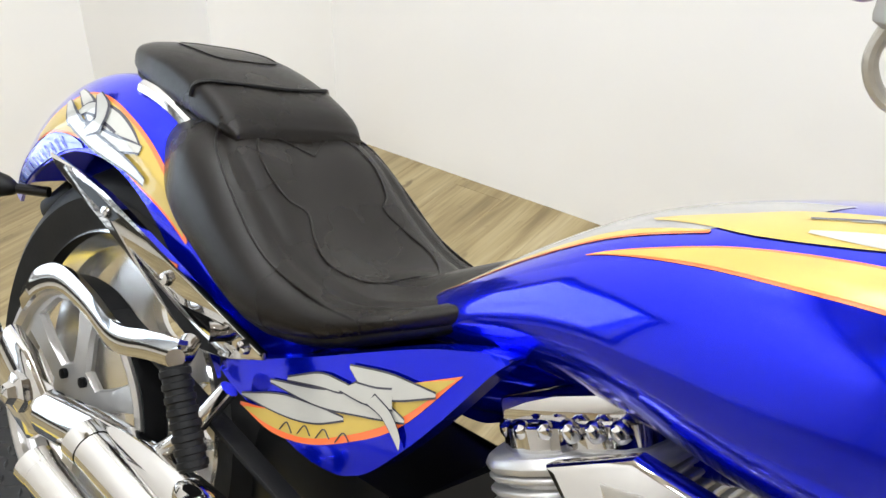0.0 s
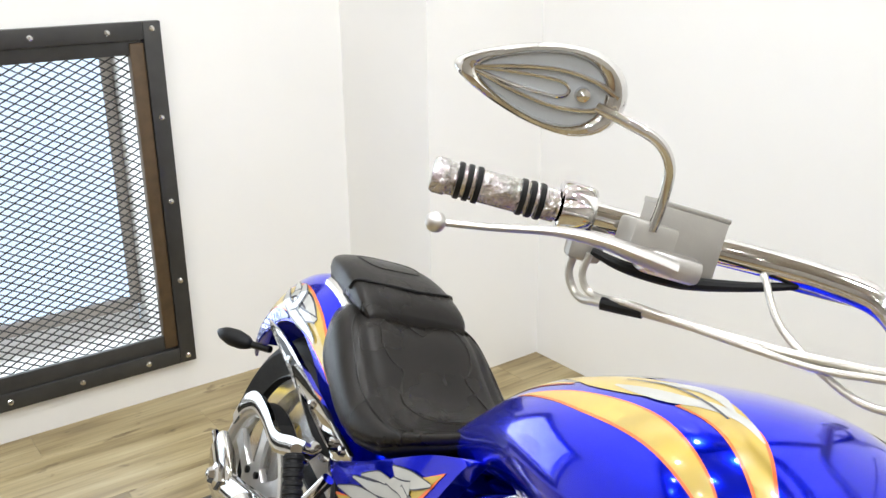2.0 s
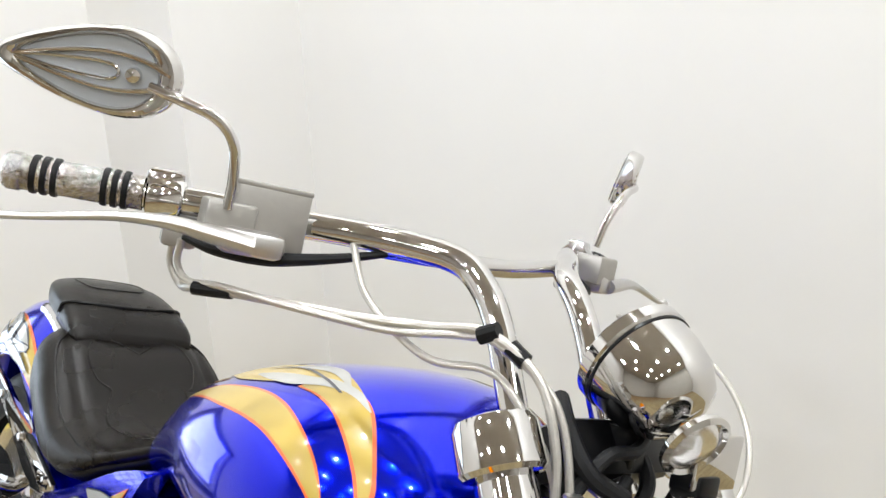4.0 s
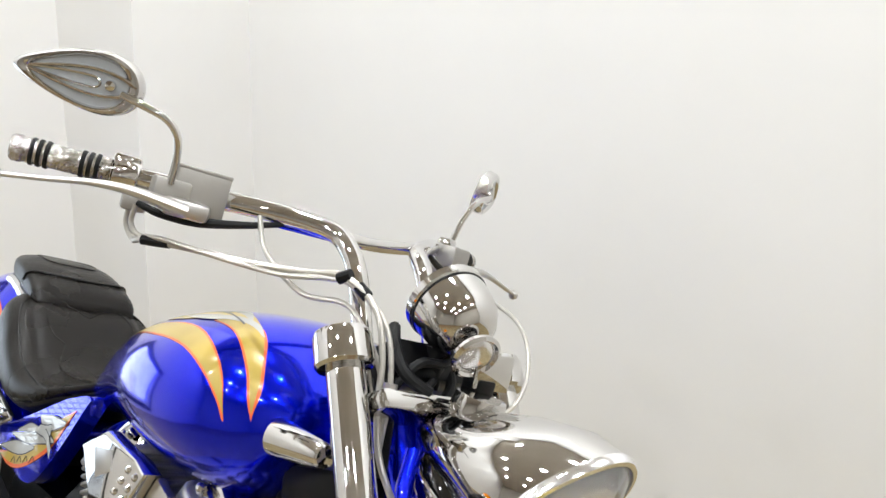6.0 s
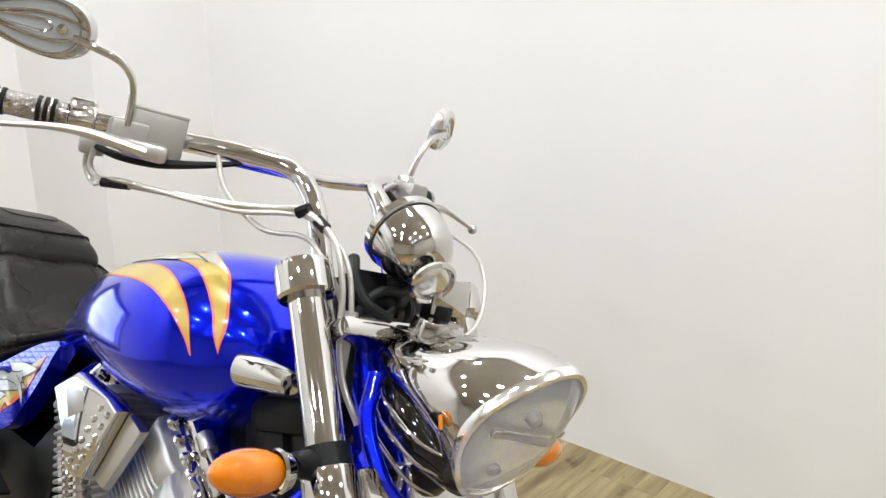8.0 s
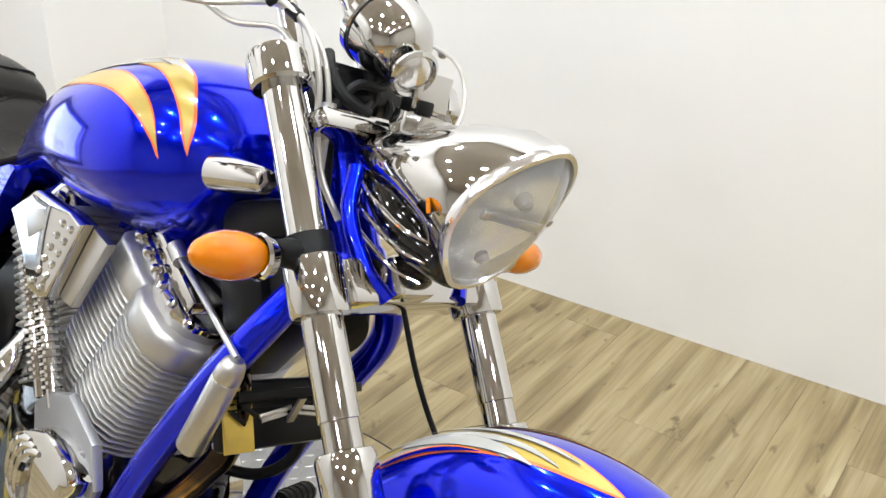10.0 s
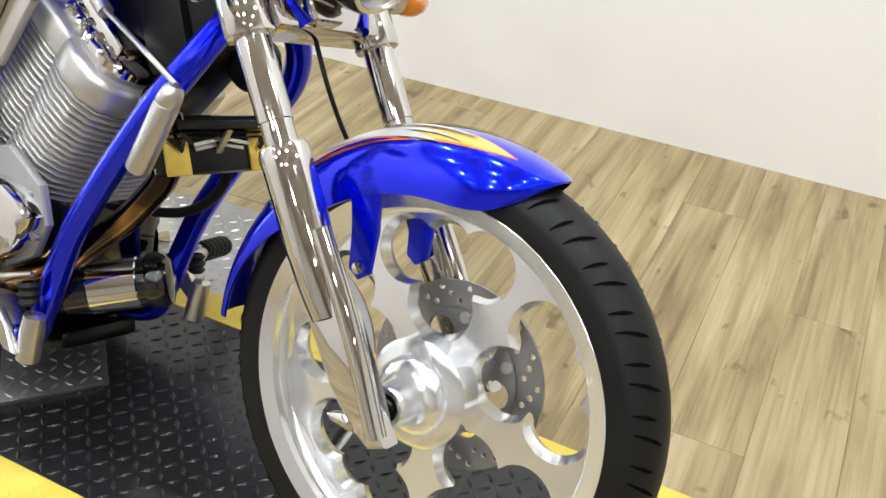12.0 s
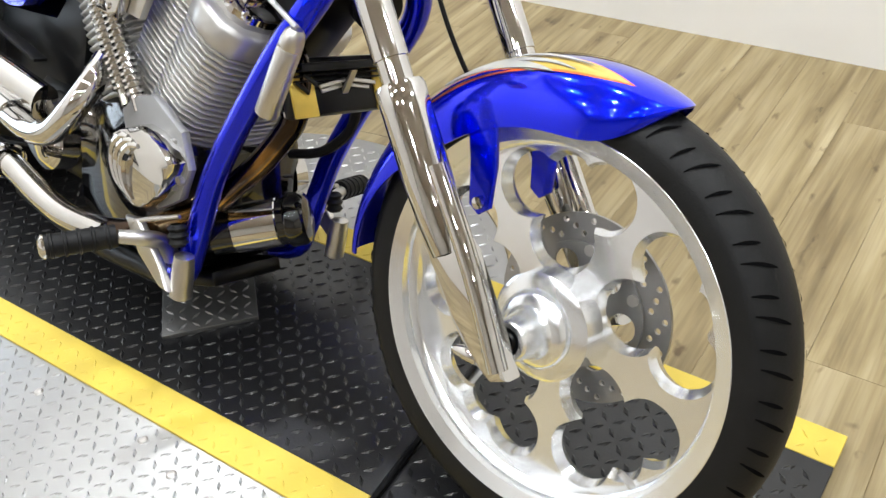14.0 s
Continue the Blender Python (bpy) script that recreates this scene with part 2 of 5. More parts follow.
def plate(outline, y0, y1, bevel=0.0, smooth=0):
    """A flat piece: outline rows of (x, z), from y0 to y1."""
    pts = [(p[0], 0, p[1]) for p in outline]
    if smooth:
        pts = [tuple(p) for p in curve_points(pts + pts[:1], smooth)][:-1]
    bm = bmesh.new()
    a = [bm.verts.new((p[0], y0, p[2])) for p in pts]
    b = [bm.verts.new((p[0], y1, p[2])) for p in pts]
    bm.faces.new(a)
    bm.faces.new(b[::-1])
    for i in range(len(a)):
        j = (i + 1) % len(a)
        bm.faces.new((a[i], b[i], b[j], a[j]))
    if bevel:
        bmesh.ops.bevel(bm, geom=[e for e in bm.edges if abs(e.verts[0].co.y - e.verts[1].co.y) < 1e-6], offset=bevel, segments=2, affect="EDGES", profile=0.5)
    return bm


def moved(bm, m):
    bmesh.ops.transform(bm, matrix=m, verts=bm.verts)
    return bm


def oval(x, zt, zb, hw, n=28, power=2.3, yc=0.0):
    zc, hh = (zt + zb) / 2, (zt - zb) / 2
    out = []
    for k in range(n):
        a = 2 * math.pi * k / n
        c, s = math.cos(a), math.sin(a)
        out.append((x, yc + hw * math.copysign(abs(c) ** (2 / power), c), zc + hh * math.copysign(abs(s) ** (2 / power), s)))
    return out


# ---- curved surfaces of the bodywork ----
def rows_at(rows, u):
    """The row at the fractional index u, on a smooth line through the rows."""
    n = len(rows) - 1
    u = min(max(u, 0.0), n)
    i = min(int(u), n - 1)
    t = u - i
    p = [rows[min(max(k, 0), n)] for k in (i - 1, i, i + 1, i + 2)]
    return [0.5 * (2 * b + (c - a) * t + (2 * a - 5 * b + 4 * c - d) * t * t + (3 * b - a - 3 * c + d) * t ** 3) for a, b, c, d in zip(*p)]


def oval_at(row, a, power, off):
    x, zt, zb, hw = row
    c, s = math.cos(a), math.sin(a)
    zc, hh = (zt + zb) / 2, (zt - zb) / 2
    k = 2 / power
    return (x, (hw + off) * math.copysign(abs(c) ** k, c), zc + (hh + off) * math.copysign(abs(s) ** k, s))


# x, top, bottom, half width
TANK = [(-1.16, .752, .722, .060), (-1.105, .796, .718, .088), (-1.03, .858, .730, .114), (-.95, .912, .743, .142), (-.86, .950, .744, .172), (-.77, .976, .738, .192), (-.68, .993, .738, .197), (-.61, .990, .748, .185), (-.55, .960, .780, .150), (-.51, .915, .830, .095)]
FRONT_ANGLES = [(181,), (165,), (145,), (125,), (108,), (94,), (83,), (76,), (71,), (69,)]
REAR_ARC = [(150, .437, .074, .035), (139, .447, .098, .065), (124, .458, .117, .09), (108, .464, .128, .095), (92, .461, .132, .10), (78, .445, .132, .105), (64, .425, .128, .11), (50, .405, .12, .11), (36, .385, .11, .1)]
FRONT_C, REAR_C = (0.016, 0.369), (-1.600, 0.405)


def tank_at(u, v, off=0.0):
    return oval_at(rows_at(TANK, u), v, 2.35, off)


def fender_at(rows, centre, u, v, off=0.0):
    """u: row index along the arc; v: -1 (right edge) to 1 (left edge)."""
    a, r, hw, drop = rows_at(rows, u)
    s = abs(v)
    y = hw * math.copysign(min(1.0, 1.15 * s), v)
    rr = r - drop * max(0.0, (s - 0.45) / 0.55) ** 1.7 - 0.012 * s * s + 1.6 * off * (1 - s * s)
    y += 1.6 * off * v
    return (centre[0] + rr * math.cos(radians(a)), y, centre[1] + rr * math.sin(radians(a)))


def front_fender_at(u, v, off=0.0):
    """A round-shouldered section: v from -1 (right edge) to 1 (left edge)."""
    a = rows_at(FRONT_ANGLES, u)[0]
    t = min(1.0, max(0.0, (181 - a) / 112))
    r = .336 + .003 * math.sin(math.pi * t) - .003 * t * t
    hw = (.064 + .010 * min(1.0, t / .35)) * max(0.002, 1 - max(0.0, (t - .62) / .38) ** 6) ** 0.5
    grow = min(1.0, t / .50)
    drop = .081 * (.30 + .70 * grow * grow * (3 - 2 * grow)) * max(0.001, 1 - max(0.0, (t - .62) / .38) ** 7)
    f = v * math.pi / 2
    c, s = math.cos(f), math.sin(f)
    y = (hw + off) * math.copysign(abs(s) ** 0.80, s)
    rr = r - drop + (drop + off) * max(c, 0.0) ** 0.80
    return (FRONT_C[0] + rr * math.cos(radians(a)), y, FRONT_C[1] + rr * math.sin(radians(a)))


def rear_fender_at(u, v, off=0.0):
    return fender_at(REAR_ARC, REAR_C, u, v, off)


# ---- the room ----
ZF = -0.02
floor = tagged(part("floor", block((7.4, 8.4, 0.1), (0.3, -2.3, ZF - 0.054)), TIMBER), "oak-look vinyl plank floor", "floor", kind="structure")


def wall(name, size, centre, label="white painted plaster wall", turn=0.0, pivot=(0, 0, 0), mat=None):
    bm = block(size, centre)
    if turn:
        bmesh.ops.rotate(bm, cent=pivot, matrix=Matrix.Rotation(radians(turn), 3, "Z"), verts=bm.verts)
    return tagged(part(name, bm, mat or WALLW), label, "wall", kind="structure")


HZ, MZ = CEIL - ZF + 0.1, (CEIL + ZF - 0.1) / 2
wall("wall_north", (6.3, 0.12, HZ), (0.55, 1.395, MZ))
wall("wall_chase", (0.56, 0.55, HZ), (-2.585, 1.175, MZ), "white painted boxed-out wall corner")
wall("wall_south", (7.2, 0.12, HZ), (0.4, -6.3, MZ), "tan painted plaster wall", mat=TANW)
wall("wall_east", (0.12, 8.2, HZ), (3.7, -2.3, MZ), "tan painted plaster wall", mat=TANW)
W0, W1, WZ0, WZ1 = -0.87, 0.222, 0.17, 1.045
wall("wall_west", (0.2, 5.4, HZ), (-2.88, W0 - 2.7, MZ))
wall("wall_west_inner", (0.2, 0.68, HZ), (-2.88, W1 + 0.34, MZ))
wall("wall_under_window", (0.2, W1 - W0, WZ0 - ZF), (-2.88, (W0 + W1) / 2, (WZ0 + ZF) / 2))
wall("wall_over_window", (0.2, W1 - W0, CEIL - WZ1), (-2.88, (W0 + W1) / 2, (WZ1 + CEIL) / 2))
tagged(part("ceiling", block((7.4, 8.4, 0.1), (0.3, -2.3, CEIL + 0.05)), CEILP), "grey-brown painted ceiling", "ceiling", kind="structure")

# the guarded window
win = tagged(new("window_1"), "window behind a black bolted steel guard of expanded metal mesh", "window", kind="structure")
GX = -2.768
FY0, FY1, FZ0, FZ1, FW = -0.97, 0.311, 0.086, 1.120, 0.050
for size, c in (((0.03, FW, FZ1 - FZ0), (GX, FY1 - FW / 2, (FZ0 + FZ1) / 2)), ((0.03, FW, FZ1 - FZ0), (GX, FY0 + FW / 2, (FZ0 + FZ1) / 2)), ((0.028, FY1 - FY0 - 2 * FW, FW), (GX, (FY0 + FY1) / 2, FZ0 + FW / 2)), ((0.028, FY1 - FY0 - 2 * FW, FW), (GX, (FY0 + FY1) / 2, FZ1 - FW / 2))):
    fr = part("guard_frame", block(size, c, 0.003), STEEL, win)
    long_z = size[2] > size[1]
    n = 5 if long_z else 6
    for k in range(n):
        f = (k + 0.5) / n - 0.5 if not long_z else (k / (n - 1) - 0.5) * 0.96
        p = (GX + 0.015, c[1] + (0 if long_z else f * size[1]), c[2] + (f * size[2] if long_z else 0))
        part("bolt", lathe([(0, 0.006), (0.006, 0.005), (0.009, 0.001), (0.009, -0.002)], p, (1, 0, 0), 12), CHROME, fr)
# timber packing strips seen inside the guard
part("timber_packing", block((0.03, 0.040, 0.92), (-2.774, FY1 - FW - 0.021, 0.603), 0.004), DARKWOOD, win)
part("guard_backing", block((0.016, W1 - W0 + 0.06, 0.060), (-2.772, (W0 + W1) / 2, WZ1 + 0.016), 0.003), STEEL, win)
part("guard_backing", block((0.016, W1 - W0 + 0.06, 0.060), (-2.772, (W0 + W1) / 2, WZ0 - 0.016), 0.003), STEEL, win)


def strand_bars(y0, y1, z0, z1, x, cw, ch, wide, thick):
    """Expanded metal: two families of thin straight strands that cross in diamonds."""
    bm = bmesh.new()
    for sgn in (1, -1):
        slope = sgn * ch / cw
        k0 = int((z0 - slope * (y1 if sgn > 0 else y0) - z1) / ch) - 60
        for k in range(k0, k0 + 260):
            c = z0 + k * ch
            pts = []
            for yy in (y0, y1):
                zz = c + slope * (yy - y0)
                pts.append((yy, zz))
            (ya, za), (yb, zb) = pts
            lo, hi = 0.0, 1.0
            dz = zb - za
            ta, tb = (z0 - za) / dz, (z1 - za) / dz
            lo, hi = max(lo, min(ta, tb)), min(hi, max(ta, tb))
            if hi - lo < 0.004:
                continue
            p = Vector((x, ya + (yb - ya) * lo, za + dz * lo))
            q = Vector((x, ya + (yb - ya) * hi, za + dz * hi))
            d = (q - p).normalized()
            u = d.cross(Vector((1, 0, 0))) * (wide / 2)
            v = Vector((thick / 2, 0, 0)) + u * 0.35
            ring = lambda o: [o + u + v, o - u + v, o - u - v, o + u - v]
            a, b = [bm.verts.new(r) for r in ring(p)], [bm.verts.new(r) for r in ring(q)]
            for i in range(4):
                bm.faces.new((a[i], a[(i + 1) % 4], b[(i + 1) % 4], b[i]))
    return bm


part("expanded_mesh", strand_bars(FY0 + 0.04, FY1 - 0.090, FZ0 + 0.04, FZ1 - 0.040, -2.784, 0.041, 0.022, 0.0027, 0.002), STEEL, win, "dark expanded steel mesh")
SASH = material("window_sash", (0.36, 0.32, 0.28), 0.5, vary=0.2, scale=30)
for size, c in (((0.025, 0.030, 0.80), (-2.95, 0.205, 0.64)), ((0.035, 0.98, 0.034), (-2.95, -0.30, 0.245)), ((0.035, 0.98, 0.034), (-2.95, -0.30, 1.03))):
    part("window_frame", block(size, c, 0.004), SASH, win)
part("window_sill", block((0.02, 1.08, 0.07), (-2.972, -0.324, 0.20), 0.003), WALLW, win)
pane = part("pane", block((0.006, 1.07, 0.75), (-2.96, -0.324, 0.64)), GLASS, win)
pane.visible_shadow = False
sky_glow = bpy.data.materials.new("daylight_backdrop")
sky_glow.use_nodes = True
em = sky_glow.node_tree.nodes.new("ShaderNodeEmission")
em.inputs["Color"].default_value, em.inputs["Strength"].default_value = (0.66, 0.82, 1.0, 1), 1.35
sky_glow.node_tree.links.new(em.outputs["Emission"], sky_glow.node_tree.nodes["Material Output"].inputs["Surface"])
tagged(part("backdrop", block((0.05, 7.0, 5.0), (-6.0, -0.5, 1.0)), sky_glow), "bright overcast daylight outside the window", "backdrop", kind="structure")
tagged(part("outdoor_post", block((0.1, 0.40, 0.9), (-3.40, -0.355, 0.03), 0.01), TIMBER), "brown timber post outside the window", "post")

# turntable, mats
TTX, TTY, TTR = -0.767, -0.084, 0.580
tt = tagged(part("turntable", lathe([(0, -0.006), (TTR - 0.008, -0.006), (TTR, -0.010), (TTR, ZF)], (TTX, TTY, 0), (0, 0, 1), 128), DPLATE), "round diamond-plate steel turntable set on the floor", "turntable")


def treads(inside, x0, x1, y0, y1, z, pitch, length, width, height, turn=0.0):
    """Raised tread lozenges, laid in pairs that turn by ninety degrees from one to the next."""
    V, F = [], []
    nx, ny = int((x1 - x0) / pitch), int((y1 - y0) / pitch)
    for i in range(nx):
        for j in range(ny):
            x, y = x0 + (i + 0.5) * pitch, y0 + (j + 0.5) * pitch
            if not inside(x, y):
                continue
            a = radians(45 if (i + j) % 2 else -45)
            ca, sa = math.cos(a), math.sin(a)
            k = len(V)
            for px, py, pz in ((-length, 0, 0), (0, -width, 0), (length, 0, 0), (0, width, 0), (-length * 0.45, 0, height), (length * 0.45, 0, height)):
                V.append((x + px * ca - py * sa, y + px * sa + py * ca, z + pz))
            F += [(k, k + 1, k + 5, k + 4), (k + 1, k + 2, k + 5), (k + 2, k + 3, k + 4, k + 5), (k + 3, k, k + 4)]
    me = bpy.data.meshes.new("tread")
    me.from_pydata(V, [], F)
    return me


def tread_part(parent, mat, *args):
    me = treads(*args)
    me.materials.append(mat)
    ob = new("tread", me)
    ob.parent = parent
    ob["kind"] = "stuff"
    return ob


part("wooden_edge", lathe([(TTR + 0.002, ZF), (TTR + 0.002, -0.011), (TTR + 0.006, -0.010), (TTR + 0.036, -0.013), (TTR + 0.042, ZF)], (TTX, TTY, 0), (0, 0, 1), 128), PLANK, tt, "oak-look edging ring round the steel plate")
part("edge_gap", lathe([(TTR + 0.042, ZF + 0.0006), (TTR + 0.046, ZF + 0.0006)], (TTX, TTY, 0), (0, 0, 1), 128), BLACK, tt)
tread_part(tt, DPLATE, lambda x, y: math.hypot(x - TTX, y - TTY) < TTR - 0.02 and not -0.385 < y < 0.20, TTX - TTR, TTX + TTR, TTY - TTR, TTY + TTR, -0.006, 0.024, 0.0105, 0.0038, 0.0022)
for bx, by in ((-0.345, -0.415), (-0.505, -0.435), (-0.39, -0.47), (-0.60, -0.41), (-0.85, -0.43), (-1.05, -0.41)):
    part("bolt", lathe([(0, 0.004), (0.006, 0.003), (0.009, 0.0), (0.009, -0.002)], (bx, by, -0.006), (0, 0, 1), 14), SATIN, tt)


def runner(label, x0, x1, y0, y1, turn, pivot):
    """A rubber runner: black field, yellow borders, raised treads."""
    w = 0.068
    top = tagged(part("floor_mat", block((x1 - x0, y1 - y0 - 2 * w, 0.006), ((x0 + x1) / 2, (y0 + y1) / 2, -0.003), 0.001, seg=1), MATR), label, "mat", group="runner mats")
    for yy in (y0 + w / 2, y1 - w / 2):
        part("yellow_border", block((x1 - x0, w - 0.001, 0.0065), ((x0 + x1) / 2, yy, -0.003), 0.001, seg=1), MATY, top, "yellow rubber border")
        tread_part(top, MATY, lambda x, y: True, x0 + 0.005, x1 - 0.005, yy - w / 2 + 0.002, yy + w / 2, 0.0002, 0.025, 0.0100, 0.0030, 0.0015)
    tread_part(top, MATR, lambda x, y: True, x0 + 0.005, x1 - 0.005, y0 + w, y1 - w, 0.0, 0.025, 0.0120, 0.0046, 0.0028)
    top.matrix_world = Matrix.Translation(pivot) @ Matrix.Rotation(radians(turn), 4, "Z") @ Matrix.Translation([-c for c in pivot])
    return top


runner("black diamond-tread rubber runner mat with yellow borders under the motorcycle", -2.15, -0.203, -0.376, 0.197, 0.0, (0, 0, 0))
runner("short black diamond-tread rubber mat with yellow borders under the front wheel", -0.196, 0.352, -0.374, 0.158, -1.2, (-0.196, -0.374, 0))
strap = tagged(part("joint_strip", tube([(-0.160, -0.402, -0.013), (-0.172, -0.391, -0.002), (-0.189, -0.378, 0.005), (-0.194, -0.281, 0.006), (-0.200, -0.155, 0.006), (-0.207, 0.044, 0.006), (-0.212, 0.19, 0.005)], 0.0056, 10), BLACK), "black rubber strip lying over the joint between two mats", "strip")
# loose diamond-plate pad under the frame
PADM = Matrix.Translation((-0.752, -0.102, 0.010)) @ Matrix.Rotation(radians(46.8), 4, "Z")
pad = tagged(part("steel_plate", moved(block((0.176, 0.196, 0.010), (0, 0, -0.004), 0.0015), PADM), DARKPLATE), "loose diamond-plate steel pad lying on the rubber mat", "plate")
me_j = treads(lambda x, y: True, -0.085, 0.085, -0.096, 0.096, 0.0, 0.024, 0.0105, 0.0034, 0.0020)
me_j.materials.append(DPLATE)
jt = new("tread", me_j)
jt.parent = pad
jt.matrix_local = PADM @ Matrix.Translation((0, 0, 0.0010))
jt["kind"] = "stuff"
# ---- the motorcycle: x forward, y to its left, z up from the tyres' contact ----
bike = tagged(new("motorcycle"), "blue custom cruiser motorcycle with gold flame graphics on side stand", "motorcycle")
bike.matrix_world = pose(-0.0010, -0.2590, -0.0333, -21.14, -3.00, -7.67)
HUB, RTY = (0.016, 0.369), 0.315
RHUB, RRT = (-1.590, 0.435), 0.322


def decal(name, surface, edge_a, edge_b, mat, parent, off=0.0008, n=40, m=14):
    """Paint laid on a surface between two edges, each a line of (u, v)."""
    def even(line):
        pts = curve_points([(p[0], p[1], 0) for p in line], 8)
        k = len(pts) - 1
        out = []
        for i in range(n + 1):
            f = i * k / n
            j = min(int(f), k - 1)
            out.append(pts[j].lerp(pts[j + 1], f - j))
        return out
    a, b = even(edge_a), even(edge_b)
    rings = []
    for p, q in zip(a, b):
        rings.append([surface(*p.lerp(q, k / m)[:2], off) for k in range(m + 1)])
    return part(name, loft(rings, caps=False, closed=False), mat, parent)


def at_y(y):
    return lambda u, v, off=0.0: (u, y - off, v)


# ---- wheels ----
def clover(angle, n=84):
    """A cut-out of the front wheel: three round lobes run together."""
    ca, sa = math.cos(angle), math.sin(angle)
    lobes = [((0.113, 0.0), 0.043), ((0.171, 0.052), 0.041), ((0.171, -0.052), 0.041), ((0.184, 0.0), 0.031), ((0.150, 0.0), 0.030)]
    c = Vector((0.150, 0.0))
    out = []
    for k in range(n):
        d = Vector((math.cos(2 * math.pi * k / n), math.sin(2 * math.pi * k / n)))
        far = 0.0
        for (lx, ly), r in lobes:
            o = c - Vector((lx, ly))
            b, q = o.dot(d), o.dot(o) - r * r
            disc = b * b - q
            if disc > 0:
                far = max(far, -b + math.sqrt(disc))
        p = c + d * far
        out.append((p.x * ca - p.y * sa, p.x * sa + p.y * ca))
    return out


def pierced(outer, holes, y0, y1, centre, bevel=0.0):
    """A flat plate with holes, standing in the wheel's plane; the hole edges slope when bevel is given."""
    bm = bmesh.new()
    def ring(pts, y, grow=0.0, mid=(0, 0)):
        out = []
        for x, z in pts:
            d = Vector((x - mid[0], z - mid[1]))
            k = 1 + grow / max(d.length, 1e-6)
            out.append(bm.verts.new((centre[0] + mid[0] + d.x * k, y, centre[1] + mid[1] + d.y * k)))
        return out
    for y, grow in ((y0, bevel), (y1, bevel)):
        edges = []
        loops = [ring(outer, y)] + [ring(h, y, grow, (sum(p[0] for p in h) / len(h), sum(p[1] for p in h) / len(h))) for h in holes]
        for lp in loops:
            for i in range(len(lp)):
                edges.append(bm.edges.new((lp[i], lp[(i + 1) % len(lp)])))
        bmesh.ops.triangle_fill(bm, use_beauty=True, edges=edges)
        if y == y0:
            first = loops
        else:
            second = loops
    for k, (p, q) in enumerate(zip(first, second)):
        if k and bevel:
            h = holes[k - 1]
            mid = ring(h, (y0 + y1) / 2, 0.0)
            pairs = ((p, mid), (mid, q))
        else:
            pairs = ((p, q),)
        for a, b in pairs:
            for i in range(len(a)):
                j = (i + 1) % len(a)
                bm.faces.new((a[i], a[j], b[j], b[i]))
    return bm


def circle(r, n=32, c=(0, 0)):
    return [(c[0] + r * math.cos(2 * math.pi * k / n), c[1] + r * math.sin(2 * math.pi * k / n)) for k in range(n)]


def tyre_profile(r, w, rim):
    pts = [(rim - 0.004, -w * 0.72), (rim + 0.002, -w * 0.86)]
    for k in range(15):
        a = math.pi * (0.10 + 0.80 * k / 14)
        pts.append((rim + (r - rim) * math.sin(a) ** 0.62, -w * math.cos(a) * 1.03))
    return pts + [(rim + 0.002, w * 0.86), (rim - 0.004, w * 0.72)]


fw = part("front_wheel", pierced(circle(0.240, 96), [clover(radians(24.2 + 72 * k)) for k in range(5)], -0.004, 0.026, HUB, 0.008), WHEELM, bike, "polished billet wheel with clover cut-outs", sharp=25)
part("tyre", lathe(tyre_profile(RTY, 0.052, 0.250), (HUB[0], 0, HUB[1]), seg=128), RUBBER, fw, "black rubber tyre")
part("rim", lathe([(0.258, -0.047), (0.262, -0.044), (0.260, -0.038), (0.249, -0.035), (0.244, -0.027), (0.234, -0.023), (0.229, -0.018), (0.229, 0.018), (0.244, 0.027), (0.260, 0.038), (0.262, 0.044), (0.258, 0.047), (0.241, 0.04), (0.238, -0.04)], (HUB[0], 0, HUB[1]), seg=128, closed=True), WHEELM, fw)
part("hub", lathe([(0.018, -0.092), (0.024, -0.092), (0.027, -0.088), (0.030, -0.060), (0.036, -0.050), (0.046, -0.046), (0.051, -0.040), (0.053, -0.031), (0.066, -0.028), (0.072, -0.0245), (0.072, 0.01), (0.05, 0.03), (0.035, 0.07), (0.02, 0.075)], (HUB[0], -0.013, HUB[1]), seg=64), WHEELM, fw)
# Black cap drawn in place of the dark axle recess.
part("axle_recess_cap", lathe([(0.0, -0.094), (0.010, -0.094), (0.012, -0.0905), (0.0185, -0.0905)], (HUB[0], -0.013, HUB[1]), seg=32), BLACK, fw)
for k in range(6):
    a = radians(30 + 60 * k)
    part("hub_bolt", lathe([(0, -0.032), (0.006, -0.031), (0.006, -0.022)], (HUB[0] + 0.058 * math.cos(a), -0.010, HUB[1] + 0.058 * math.sin(a)), seg=10), CHROME, fw)
holes = [circle(0.0045, 8, ((0.104 + 0.0095 * (k % 3)) * math.cos(k * math.pi / 27), (0.104 + 0.0095 * (k % 3)) * math.sin(k * math.pi / 27))) for k in range(54)]
disc = part("brake_disc", pierced(circle(0.132, 96), [circle(0.094, 72)] + holes, 0.060, 0.065, HUB), DISCM, fw, "drilled steel brake disc")
part("disc_carrier", pierced(circle(0.0945, 60), [circle(0.020, 14, (0.066 * math.cos(radians(a)), 0.066 * math.sin(radians(a)))) for a in range(0, 360, 60)] + [circle(0.03, 24)], 0.054, 0.059, HUB), DISCM, disc)
for k in range(6):
    a = radians(60 * k + 30)
    part("disc_bolt", lathe([(0, 0.050), (0.008, 0.050), (0.008, 0.060)], (HUB[0] + 0.086 * math.cos(a), 0, HUB[1] + 0.086 * math.sin(a)), seg=10), SATIN, disc)
a = radians(-47)
part("valve", tube([(HUB[0] + r * math.cos(a), y, HUB[1] + r * math.sin(a)) for r, y in ((0.236, -0.004), (0.220, -0.009), (0.205, -0.016))], [0.007, 0.005, 0.004], 10), SATIN, fw)


